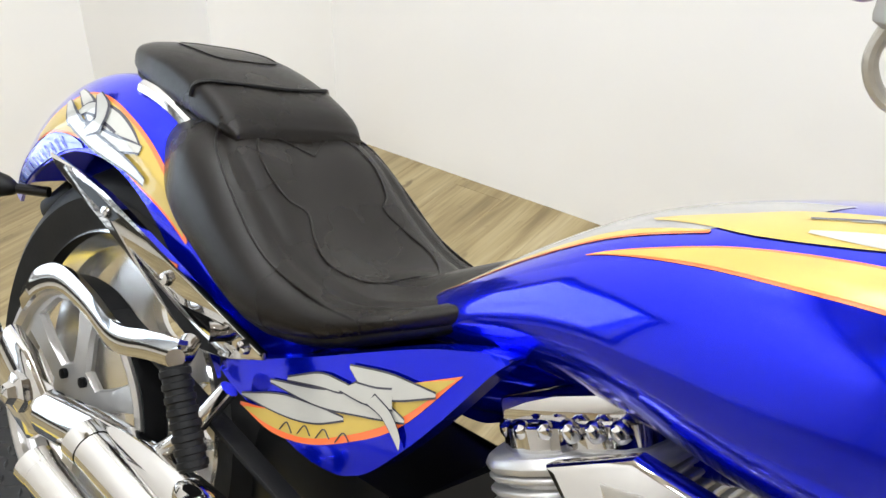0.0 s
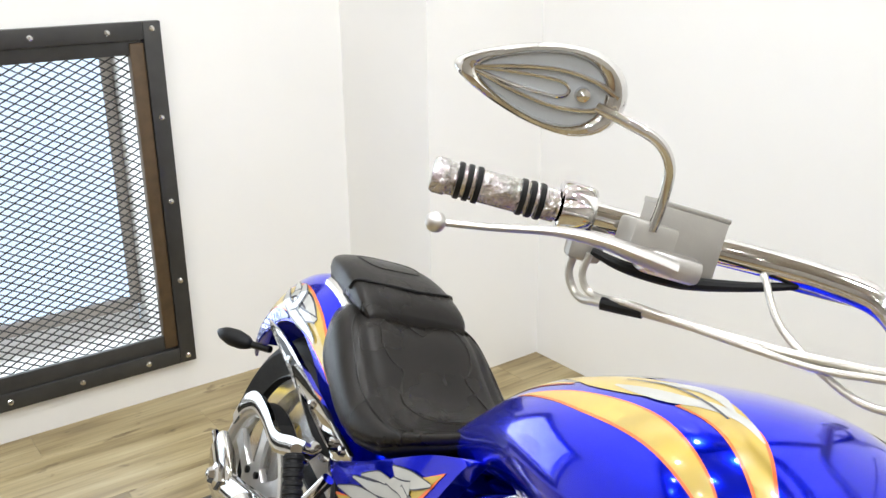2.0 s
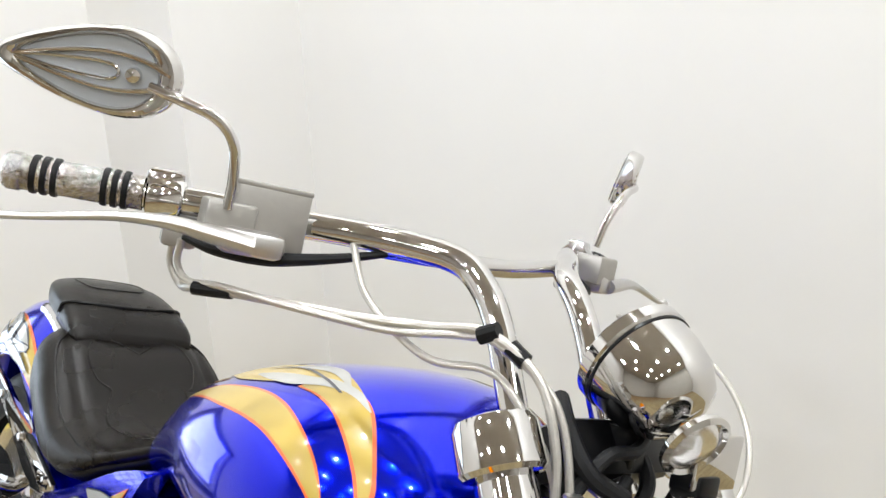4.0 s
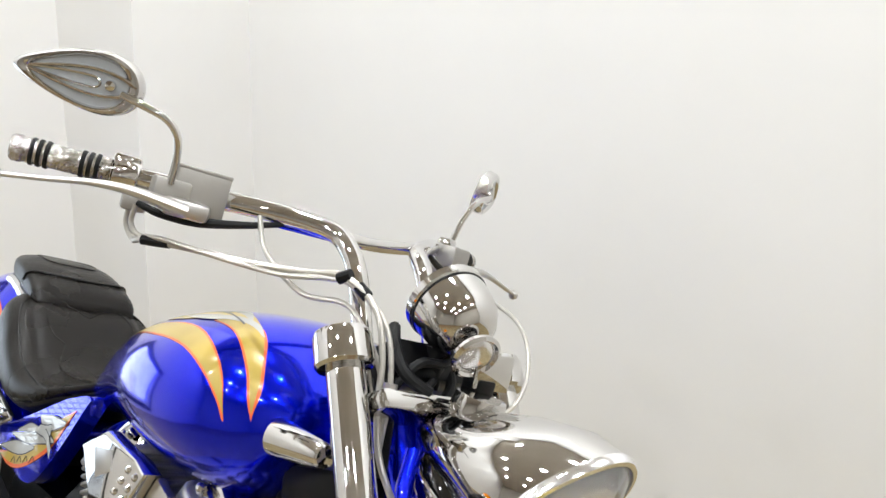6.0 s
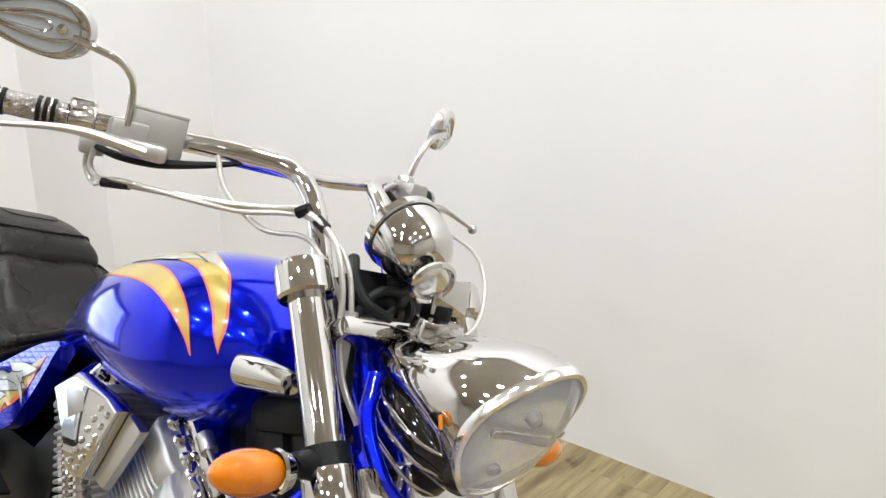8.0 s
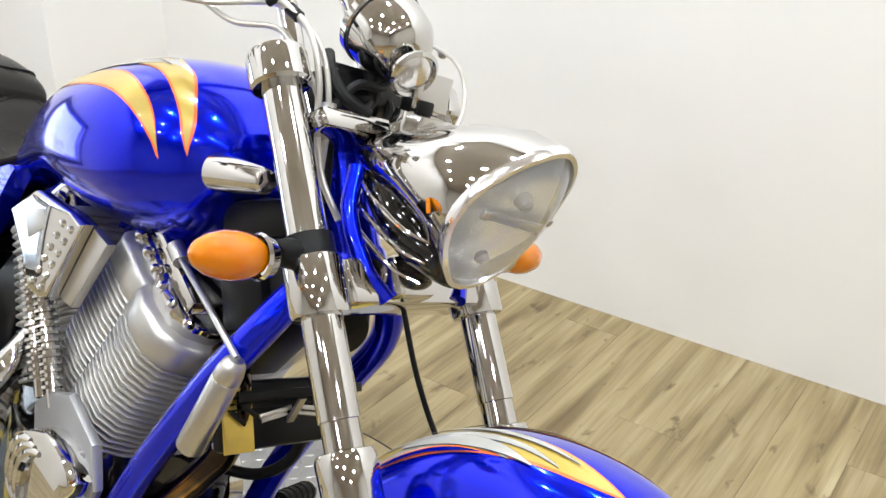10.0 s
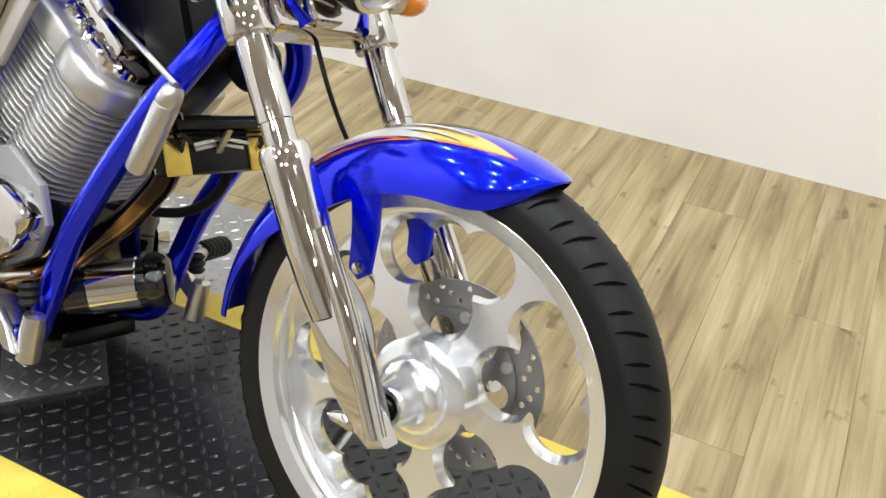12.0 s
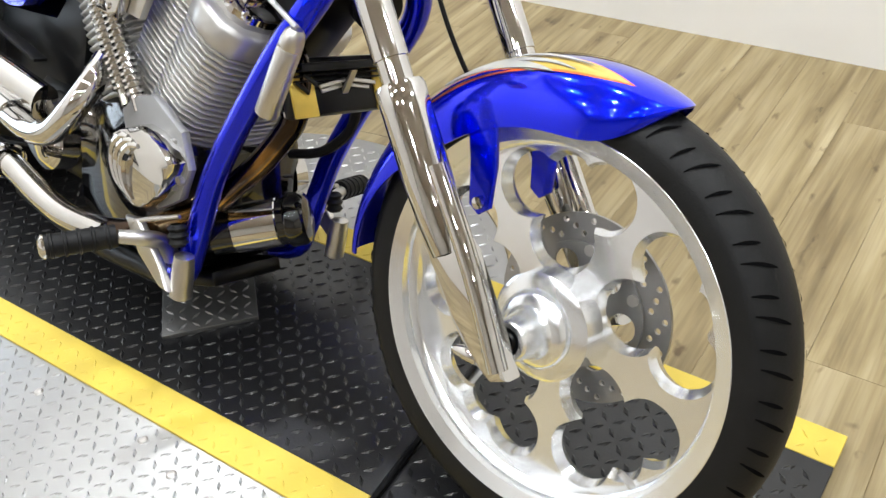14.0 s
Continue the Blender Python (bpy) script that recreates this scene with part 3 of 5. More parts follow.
def tread_grooves(r, w, rim, hub, count, parent):
    """Slanting blocks' grooves, as thin strips just proud of the tyre's crown, their shade in the colour."""
    bm = bmesh.new()
    for k in range(count):
        for s in (-1, 1):
            start, reach, slant = ((0.34, 0.58, 0.55), (0.52, 0.40, 0.30))[k % 2]
            line = []
            for i in range(9):
                a = 2 * math.pi * (k + (0.5 if s > 0 else 0) + slant * i / 8) / count
                f = start + reach * i / 8
                rr = rim + (r - rim) * math.sqrt(1 - (f / 1.03) ** 2) ** 0.62 + 0.0016
                line.append(Vector((hub[0] + rr * math.cos(a), s * w * f, hub[1] + rr * math.sin(a))))
            sides = []
            for i, p in enumerate(line):
                d = (line[min(i + 1, 8)] - line[max(i - 1, 0)]).normalized()
                n = Vector((p.x - hub[0], 0, p.z - hub[1])).normalized()
                d = d.cross(n).normalized() * (0.0004 + 0.0020 * math.sin(math.pi * (i + 0.6) / 9))
                sides.append((bm.verts.new(p - d), bm.verts.new(p + d)))
            for p, q in zip(sides, sides[1:]):
                bm.faces.new((p[0], p[1], q[1], q[0]))
    ob = part("tread_groove", bm, GROOVE, parent)
    ob["kind"] = "stuff"
    return ob


tread_grooves(RTY, 0.052, 0.250, HUB, 64, fw)

rw = part("rear_wheel", lathe([(0.225, -0.105), (0.231, -0.10), (0.226, -0.09), (0.205, -0.075), (0.195, -0.03), (0.195, 0.03), (0.226, 0.09), (0.231, 0.10), (0.2, 0.1)], (RHUB[0], 0, RHUB[1]), seg=96), POLISHED, bike, "polished rear wheel")
part("tyre", lathe(tyre_profile(RRT, 0.118, 0.226), (RHUB[0], 0, RHUB[1]), seg=112), RUBBER, rw, "wide black rubber tyre")
part("wheel_disc", pierced(circle(0.2, 72), [circle(0.042, 24, (0.13 * math.cos(radians(a)), 0.13 * math.sin(radians(a)))) for a in range(10, 370, 72)], -0.04, -0.02, RHUB, 0.004), POLISHED, rw)
pulley = part("drive_pulley", lathe([(0.158, -0.168), (0.166, -0.166), (0.167, -0.158), (0.160, -0.152), (0.160, -0.132), (0.166, -0.128), (0.150, -0.128), (0.146, -0.150), (0.150, -0.164)], (RHUB[0], 0, RHUB[1]), seg=96, closed=True), SATIN, bike, "silver spoked belt pulley")
part("pulley_face", pierced(circle(0.152, 72), [[(0.060 * math.cos(radians(b)), 0.060 * math.sin(radians(b))) if i == 0 else (r * math.cos(radians(b)), r * math.sin(radians(b))) for i, (r, b) in enumerate(((0.06, a - 14), (0.06, a + 14), (0.10, a + 21), (0.138, a + 22), (0.142, a), (0.138, a - 22), (0.10, a - 21)))] for a in range(0, 360, 60)], -0.156, -0.143, RHUB, 0.003), SILVER, pulley)
part("belt", lathe([(0.1685, -0.163), (0.1705, -0.163), (0.1705, -0.133), (0.1685, -0.133)], (RHUB[0], 0, RHUB[1]), seg=96, closed=True), RUBBER, pulley)
for k in range(6):
    a = radians(60 * k + 10)
    part("pulley_bolt", lathe([(0, -0.163), (0.007, -0.162), (0.007, -0.15)], (RHUB[0] + 0.046 * math.cos(a), 0, RHUB[1] + 0.046 * math.sin(a)), seg=10), BLACK, pulley)

# ---- bodywork ----
tank = part("tank", loft([[tank_at(u / 4, 2 * math.pi * k / 64) for k in range(64)] for u in range(37)]), BLUE, bike, "deep blue teardrop fuel tank", sharp=60)
for s in (1, -1):
    f = (lambda u, v, off=0.0, s=s: (lambda p: (p[0], s * p[1], p[2]))(tank_at(u, v, off)))
    g1a = [(3.0, 2.555), (3.6, 2.50), (4.3, 2.43), (5.3, 2.41), (6.2, 2.49), (7.0, 2.66), (7.45, 2.87), (7.7, 3.13)]
    g1b = [(3.0, 2.565), (3.9, 2.58), (4.7, 2.61), (5.5, 2.64), (6.3, 2.71), (7.0, 2.84), (7.45, 3.0), (7.7, 3.14)]
    wid = lambda line, du, dv: [(u + du, v + dv) for u, v in line]
    decal("stripe_edge", f, [(2.92, 2.555)] + wid(g1a[1:-1], 0.0, -0.022) + [(7.74, 3.19)], [(2.92, 2.565)] + wid(g1b[1:-1], -0.02, 0.022) + [(7.73, 3.20)], ORANGE, tank, 0.0004)
    decal("stripe", f, g1a, g1b, GOLD, tank, 0.0009)
    g2a = [(5.9, 2.27), (6.4, 2.29), (6.9, 2.35), (7.4, 2.48), (7.8, 2.66), (8.05, 2.88), (8.2, 3.08)]
    g2b = [(6.0, 2.05), (6.6, 2.11), (7.1, 2.17), (7.55, 2.33), (7.98, 2.60), (8.14, 2.84), (8.2, 3.08)]
    decal("stripe_edge", f, wid(g2a[:-1], -0.05, 0.012) + [(8.22, 3.14)], wid(g2b[:-1], 0.05, -0.012) + [(8.22, 3.14)], ORANGE, tank, 0.0004)
    decal("stripe", f, g2a, g2b, GOLD, tank, 0.0009)
    b1a = [(0.4, 2.325), (1.5, 2.31), (2.6, 2.28), (3.3, 2.25), (3.95, 2.265)]
    b1b = [(0.4, 2.345), (1.5, 2.365), (2.6, 2.365), (3.3, 2.325), (3.95, 2.275)]
    decal("silver_crest", f, [(0.6, 2.325), (1.5, 2.315), (2.6, 2.285), (3.3, 2.255), (3.9, 2.25), (4.5, 2.06)], [(0.6, 2.28), (1.3, 2.05), (2.2, 1.86), (3.0, 1.76), (3.8, 1.72), (4.8, 1.80)], CREST, tank, 0.0003)
    decal("stripe_edge", f, b1a, wid(b1b, 0.0, 0.022), ORANGE, tank, 0.0006)
    decal("stripe", f, b1a, b1b, GOLD, tank, 0.0010)
    decal("crest_flame", f, [(3.25, 2.06), (4.0, 2.03), (4.5, 1.96), (5.3, 1.94), (6.1, 2.00), (6.9, 2.12)], [(3.3, 2.10), (3.9, 2.22), (4.4, 2.30), (5.2, 2.29), (6.2, 2.20), (6.92, 2.14)], GOLD, tank, 0.0008)
    decal("silver_flash", f, [(4.7, 2.22), (5.2, 2.27), (5.7, 2.28), (6.2, 2.20), (6.7, 2.17), (7.2, 2.20)], [(4.7, 2.19), (5.2, 2.15), (5.8, 2.14), (6.2, 2.10), (6.8, 2.11), (7.22, 2.19)], PALE, tank, 0.0013)
    decal("silver_flash", f, [(4.9, 2.06), (5.4, 2.03), (5.9, 2.04), (6.5, 2.12)], [(4.92, 2.03), (5.4, 1.94), (6.0, 1.97), (6.52, 2.10)], PALE, tank, 0.0014)
    decal("silver_flash_line", f, [(4.6, 2.05), (5.2, 2.02), (5.9, 2.10), (6.6, 2.19)], [(4.62, 2.07), (5.2, 2.04), (5.88, 2.12), (6.58, 2.205)], INK, tank, 0.0017)
part("filler_cap", lathe([(0, 0.006), (0.026, 0.006), (0.032, 0.002), (0.034, -0.01)], (-0.68, 0, 0.976), (-0.1, 0, 1), 40), CHROME, tank)

SEAT = [(-1.54, .850, .72, .115), (-1.47, .860, .70, .148), (-1.405, .838, .678, .158), (-1.345, .796, .660, .163), (-1.285, .760, .660, .165), (-1.21, .742, .682, .156), (-1.145, .754, .718, .136), (-1.08, .784, .752, .098), (-1.03, .824, .785, .068), (-.990, .850, .815, .042), (-.970, .858, .835, .018)]


def seat_at(u, v, off=0.0):
    """Dished across: the bolsters stand a little over the middle."""
    x, zt, zb, hw = rows_at(SEAT, u)
    c, s = math.cos(v), math.sin(v)
    k = 2 / 2.9
    y = (hw + off) * math.copysign(abs(c) ** k, c)
    z = (zt + zb) / 2 + ((zt - zb) / 2 + off) * math.copysign(abs(s) ** k, s)
    if s > 0:
        f = min(1.0, abs(y) / hw)
        z -= 0.010 * math.exp(-((f - 0.0) / 0.45) ** 2)
        z += 0.046 * math.exp(-(y / 0.050) ** 2) * max(0.0, 1 - ((u - 6.9) / 2.3) ** 2) * min(1.0, s * 2)  # the nose between the tank's lobes
        z -= 0.0045 * math.exp(-((f - 0.70) / 0.05) ** 2) * (1 if 1.2 < u < 8.5 else 0)
    return (x, y, z)


seat = part("rider_seat", loft([[seat_at(u / 4, 2 * math.pi * k / 96) for k in range(96)] for u in range(41)]), VINYL, bike, "black vinyl scooped rider seat", sharp=70)


def seam(name, surface, line, parent, r=0.0016, off=0.0005):
    return part(name, tube([surface(u, v, off) for u, v in line], r, 6, 5), VINYL, parent)


for s in (1, -1):
    m = (lambda v, s=s: v if s > 0 else math.pi - v)
    seam("stitched_seam", seat_at, [(1.0, m(1.05)), (1.6, m(0.74)), (2.6, m(0.62)), (3.8, m(0.60)), (5.0, m(0.55)), (5.6, m(0.30)), (5.8, m(0.0)), (5.8, m(-0.3))], seat)
    seam("stitched_seam", seat_at, [(2.0, m(1.57)), (1.6, m(1.42)), (1.7, m(1.22)), (2.3, m(1.13)), (2.9, m(1.20)), (3.2, m(1.32)), (3.7, m(1.25)), (4.3, m(1.18)), (4.8, m(1.35)), (5.0, m(1.57))], seat, 0.0013)
part("seat_base", loft([[(x, y * 0.96, z) for x, y, z in (seat_at(u / 2, 2 * math.pi * k / 40, -0.004) for k in range(40))] for u in range(0, 16)]), PLASTIC, seat).location.z = -0.012

PIL = [(-1.674, .862, .840, .045), (-1.658, .878, .832, .072), (-1.60, .888, .822, .092), (-1.54, .889, .815, .102), (-1.475, .876, .808, .107), (-1.42, .852, .803, .108), (-1.395, .828, .804, .100)]


def pillion_at(u, v, off=0.0):
    return oval_at(rows_at(PIL, u), v, 3.2, off)


pil = part("pillion_seat", loft([[pillion_at(u / 4, 2 * math.pi * k / 72) for k in range(72)] for u in range(25)]), VINYL, bike, "black vinyl pillion pad", sharp=70)
pil.location = (-.034, 0, .024)
part("welt", tube([pillion_at(3.9 + 0.55 * math.sin(v) ** 2, v, 0.001) for v in [0.0, 0.25, 0.5, 0.75, 1.0, 1.57, 2.14, 2.39, 2.64, 2.9, 3.14]], 0.0032, 8), BLACK, pil)
part("welt", tube([pillion_at(u, -0.55 if s else math.pi + 0.55, 0.001) for s in (0,) for u in (0.6, 1.5, 2.5, 3.5, 4.5, 5.5)], 0.003, 8), BLACK, pil)
for s in (1, -1):
    m = (lambda v, s=s: v if s > 0 else math.pi - v)
    seam("stitched_seam", pillion_at, [(3.4, m(1.57)), (3.3, m(1.30)), (2.7, m(1.15)), (2.0, m(1.2)), (1.6, m(1.57))], pil, 0.0013)
part("pillion_base", block((0.19, 0.16, 0.024), (-1.535, 0, 0.800), 0.008), BLACK, pil)


def shell(surface, u1, nu, nv=120, thick=0.0035):
    rings = []
    for i in range(nu + 1):
        u = u1 * i / nu
        out = [surface(u, -1 + 2 * k / nv) for k in range(nv + 1)]
        inn = [surface(u, -1 + 2 * k / nv, -thick) for k in range(nv, -1, -1)]
        rings.append(out + inn)
    return loft(rings)


ff = part("front_fender", shell(front_fender_at, 9, 108), BLUE, bike, "blue front mudguard with flame graphics", sharp=50)
for s in (1, -1):
    f = (lambda u, v, off=0.0, s=s: front_fender_at(u, s * v, off))
    top_ = [(1.7, -0.04), (2.6, -0.05), (3.6, -0.06), (4.6, -0.10), (5.5, -0.17), (6.35, -0.275)]
    low_ = [(1.7, -0.42), (2.6, -0.49), (3.6, -0.46), (4.6, -0.42), (5.5, -0.37), (6.4, -0.285)]
    decal("flame_edge", f, [(u, v + 0.015) for u, v in top_[:-1]] + [(6.55, -0.28)], [(u, v - 0.028) for u, v in low_[:-1]] + [(6.58, -0.285)], ORANGE, ff, 0.0004)
    decal("flame", f, top_, low_, GOLD, ff, 0.0008)
    tongues = (([(1.9, -0.44), (2.6, -0.40), (3.3, -0.33), (3.9, -0.34), (4.5, -0.46)], [(1.9, -0.50), (2.6, -0.49), (3.3, -0.42), (3.9, -0.40), (4.5, -0.47)]),
               ([(2.5, -0.23), (3.2, -0.18), (3.9, -0.19), (4.6, -0.25), (5.2, -0.35)], [(2.5, -0.25), (3.2, -0.27), (3.9, -0.28), (4.6, -0.31), (5.2, -0.36)]),
               ([(2.9, -0.30), (3.6, -0.25), (4.3, -0.33), (4.85, -0.45)], [(2.9, -0.36), (3.6, -0.40), (4.2, -0.43), (4.86, -0.455)]),
               ([(3.0, -0.12), (3.8, -0.10), (4.6, -0.13), (5.4, -0.22)], [(3.0, -0.13), (3.8, -0.15), (4.6, -0.19), (5.42, -0.225)]))
    for k, (ea, eb) in enumerate(tongues):
        decal("flame_line", f, [(u - 0.03, v + 0.010) for u, v in ea], [(u + 0.03, v - 0.010) for u, v in eb], INK, ff, 0.0011 + 0.0006 * k)
        decal("silver_flame", f, ea, eb, PALE, ff, 0.0014 + 0.0006 * k)
    decal("blue_lick", f, [(2.7, -0.50), (3.2, -0.455), (3.7, -0.445), (4.1, -0.47)], [(2.7, -0.54), (3.2, -0.50), (3.7, -0.49), (4.12, -0.475)], BLUE, ff, 0.0036)
    decal("red_lick", f, [(2.7, -0.49), (3.2, -0.445), (3.7, -0.435), (4.15, -0.465)], [(2.7, -0.50), (3.2, -0.457), (3.7, -0.447), (4.16, -0.472)], ORANGE, ff, 0.0040)
    brace = part("fender_brace", plate([(-0.122, 0.622), (-0.076, 0.632), (-0.066, 0.560), (-0.066, 0.507), (-0.083, 0.494), (-0.100, 0.504), (-0.106, 0.56)], 0.062 * s, 0.069 * s, 0.002), BLUE, ff)
    part("brace_bolt", lathe([(0, 0.006), (0.008, 0.005), (0.009, 0.0)], (-0.084, 0.068 * s, 0.510), (0, s, 0), 14), CHROME, brace)

rf = part("rear_fender", shell(rear_fender_at, 8, 96), BLUE, bike, "blue rear mudguard with flame graphics", sharp=50)
for s in (1, -1):
    f = (lambda u, v, off=0.0, s=s: rear_fender_at(u, s * v, off))
    top_ = [(1.85, -0.83), (2.2, -0.762), (2.9, -0.712), (3.35, -0.728), (4.0, -0.788), (4.8, -0.825), (5.65, -0.867), (5.9, -0.895)]
    low_ = [(1.85, -0.85), (2.4, -0.87), (2.85, -0.912), (3.2, -0.938), (3.95, -0.972), (4.75, -0.962), (5.6, -0.915), (5.9, -0.90)]
    decal("flame_edge", f, [(u, v + 0.018) for u, v in top_[:-1]] + [(6.0, -0.89)], [(u, v - 0.012) for u, v in low_[:-1]] + [(6.0, -0.905)], ORANGE, rf, 0.0004)
    decal("flame", f, top_, low_, GOLD, rf, 0.0009)
    knots = ([(2.75, -0.66), (3.1, -0.76), (3.5, -0.85), (4.1, -0.885), (4.55, -0.855)],
             [(2.95, -0.885), (3.2, -0.80), (3.7, -0.815), (4.2, -0.845), (4.55, -0.862)],
             [(2.9, -0.87), (3.4, -0.905), (3.95, -0.915), (4.55, -0.85)],
             [(2.65, -0.735), (2.95, -0.84), (3.4, -0.925), (3.95, -0.955), (4.85, -0.93)],
             [(3.3, -0.72), (3.55, -0.80), (3.6, -0.87), (3.35, -0.92)])
    for k, line in enumerate(knots):
        for name, grow, mat in (("knotwork_line", 1.45, INK), ("knotwork", 1.0, PALE)):
            ea, eb = [], []
            for i, (u, v) in enumerate(line):
                (ua, va), (ub, vb) = line[max(i - 1, 0)], line[min(i + 1, len(line) - 1)]
                du, dv = (ub - ua), (vb - va) * 3.0
                w = grow * 0.075 * (0.25 + math.sin(math.pi * (i + 0.3) / (len(line) - 0.4))) / math.hypot(du, dv)
                ea.append((u - dv * w, v + du * w / 3.0))
                eb.append((u + dv * w, v - du * w / 3.0))
            decal(name, f, ea, eb, mat, rf, 0.0013 + 0.0006 * k + (0.0003 if grow == 1.0 else 0), n=24, m=4)
    decal("pale_panel", f, [(0.5, -0.93), (1.2, -0.905), (1.7, -0.895), (2.25, -0.880), (2.8, -0.918), (3.2, -0.965)], [(0.4, -0.99), (1.2, -0.99), (1.7, -0.99), (2.25, -0.99), (2.8, -0.99), (3.25, -0.985)], ICE, rf, 0.0012)
    for k in range(13):
        u = 0.6 + 0.17 * k
        decal("panel_line", f, [(u, -0.925), (u + 0.05, -0.95), (u + 0.14, -0.985)], [(u + 0.05, -0.925), (u + 0.09, -0.95), (u + 0.19, -0.985)], BLUE, rf, 0.0020, n=10, m=2)
    part("tail_signal_stem", tube([(-1.84, 0.085 * s, 0.646), (-1.88, 0.11 * s, 0.640)], 0.008, 10, 1), BLACK, rf)
    part("tail_signal", loft([[(-1.88 - 0.085 * t, (0.115 + 0.045 * t) * s + r * math.cos(a), 0.638 + 0.8 * r * math.sin(a)) for a in (2 * math.pi * k / 20 for k in range(20))] for t, r in ((0.0, 0.004), (0.06, 0.013), (0.25, 0.022), (0.5, 0.025), (0.75, 0.020), (0.93, 0.010), (1.0, 0.002))]), PLASTIC, rf, "black teardrop turn signal")
    part("trim_strip", loft([[rear_fender_at(u / 8, -s * (0.60 + dv), off) for dv, off in ((-0.055, -0.002), (-0.050, 0.004), (-0.02, 0.0075), (0.02, 0.0075), (0.050, 0.004), (0.055, -0.002))] for u in range(31, 47)]), CHROME, rf)
    up_strut = lambda x, z: (-1.734 + .877 * (x + 1.745), z + .037 - .033 * (x + 1.745))
    strut = part("fender_strut", plate([(-1.737, .736), (-1.66, .734), (-1.59, .726), (-1.459, .694), (-1.371, .671), (-1.272, .652), (-1.272, .643), (-1.331, .617), (-1.386, .604), (-1.442, .624), (-1.511, .660), (-1.608, .690), (-1.715, .720)], -0.148 * s, -0.138 * s, 0.004), CHROME, bike, "chrome fender strut")
    for v in strut.data.vertices:  # the plate's face leans in towards its lower edge
        v.co.y += s * 0.12 * (0.668 - 0.16 * (v.co.x + 1.46) - v.co.z)
    part("strut_slot", plate([(-1.68, .726), (-1.62, .722), (-1.555, .706), (-1.57, .696), (-1.64, .712)], -0.1515 * s, -0.1475 * s), BLACK, strut)
    for bx, bz in ((-1.575, .672), (-1.42, .642), (-1.25, .627)):
        part("strut_bolt", lathe([(0, 0.008), (0.007, 0.007), (0.009, 0)], (up_strut(bx, bz)[0], -0.148 * s, up_strut(bx, bz)[1]), (0, -s, 0), 14), CHROME, strut)
part("tail_underside", block((0.10, 0.11, 0.03), (-1.880, 0, 0.622), 0.01, Matrix.Rotation(radians(-40), 4, "Y")), PLASTIC, rf)

COVER = [(-1.355, .604), (-1.28, .640), (-1.206, .676), (-1.097, .732), (-1.04, .756), (-.989, .771), (-1.005, .745), (-1.055, .665), (-1.103, .602), (-1.128, .582), (-1.151, .572), (-1.19, .568), (-1.231, .573), (-1.313, .588)]
for s in (1, -1):
    cov = part("side_cover", plate(COVER, -0.105 * s, -0.138 * s, 0.010, 4), BLUE, bike, "blue side cover with silver and gold flames" if s > 0 else "blue side cover")
    if s < 0:
        continue
    sf = at_y(-0.1385)
    up_ = [(-1.294, .578), (-1.25, .596), (-1.19, .630), (-1.13, .675), (-1.08, .706), (-1.036, .730)]
    lo_ = [(-1.294, .576), (-1.25, .576), (-1.199, .588), (-1.147, .617), (-1.09, .662), (-1.036, .729)]
    decal("flame_edge", sf, [(-1.302, .580)] + up_[1:-1] + [(-1.030, .736)], [(-1.302, .577), (-1.25, .570), (-1.197, .582), (-1.142, .612), (-1.084, .658), (-1.030, .735)], ORANGE, cov, 0.0006)
    decal("flame", sf, up_, lo_, GOLD, cov, 0.0011)
    tongues = (([(-1.301, .590), (-1.243, .616), (-1.19, .628), (-1.152, .634)], [(-1.301, .589), (-1.235, .597), (-1.19, .610), (-1.152, .632)]),
               ([(-1.261, .625), (-1.196, .645), (-1.14, .668), (-1.10, .672), (-1.079, .668)], [(-1.261, .623), (-1.19, .630), (-1.13, .648), (-1.095, .660), (-1.079, .666)]),
               ([(-1.237, .639), (-1.194, .663), (-1.165, .668), (-1.146, .669)], [(-1.237, .637), (-1.19, .651), (-1.165, .657), (-1.146, .667)]),
               ([(-1.157, .689), (-1.11, .702), (-1.08, .706), (-1.051, .709)], [(-1.157, .687), (-1.135, .676), (-1.10, .680), (-1.051, .706)]),
               ([(-1.145, .676), (-1.12, .682), (-1.10, .690)], [(-1.165, .660), (-1.13, .662), (-1.095, .672)]),
               ([(-1.118, .676), (-1.095, .668), (-1.079, .652), (-1.076, .640)], [(-1.128, .664), (-1.106, .660), (-1.088, .648), (-1.077, .639)]))
    for k, (ea, eb) in enumerate(tongues):
        decal("silver_flame_line", sf, [(u - 0.001, v + 0.0018) for u, v in ea], [(u + 0.001, v - 0.0018) for u, v in eb], INK, cov, 0.0016 + 0.0005 * k)
        decal("silver_flame", sf, ea, eb, PALE, cov, 0.0019 + 0.0005 * k)
    # an unreadable signature, as plain strokes
    for k in range(4):
        x = -1.235 + 0.026 * k
        part("signature_stroke", tube([(x, -0.1402, .580 + .008 * k), (x + 0.008, -0.1402, .592 + .009 * k), (x + 0.018, -0.1402, .584 + .010 * k)], 0.0007, 6), INK, cov)

# ---- forks, headlight, bars ----
def fork_x(z):
    return -0.275 - 0.640 * (z - 0.784)


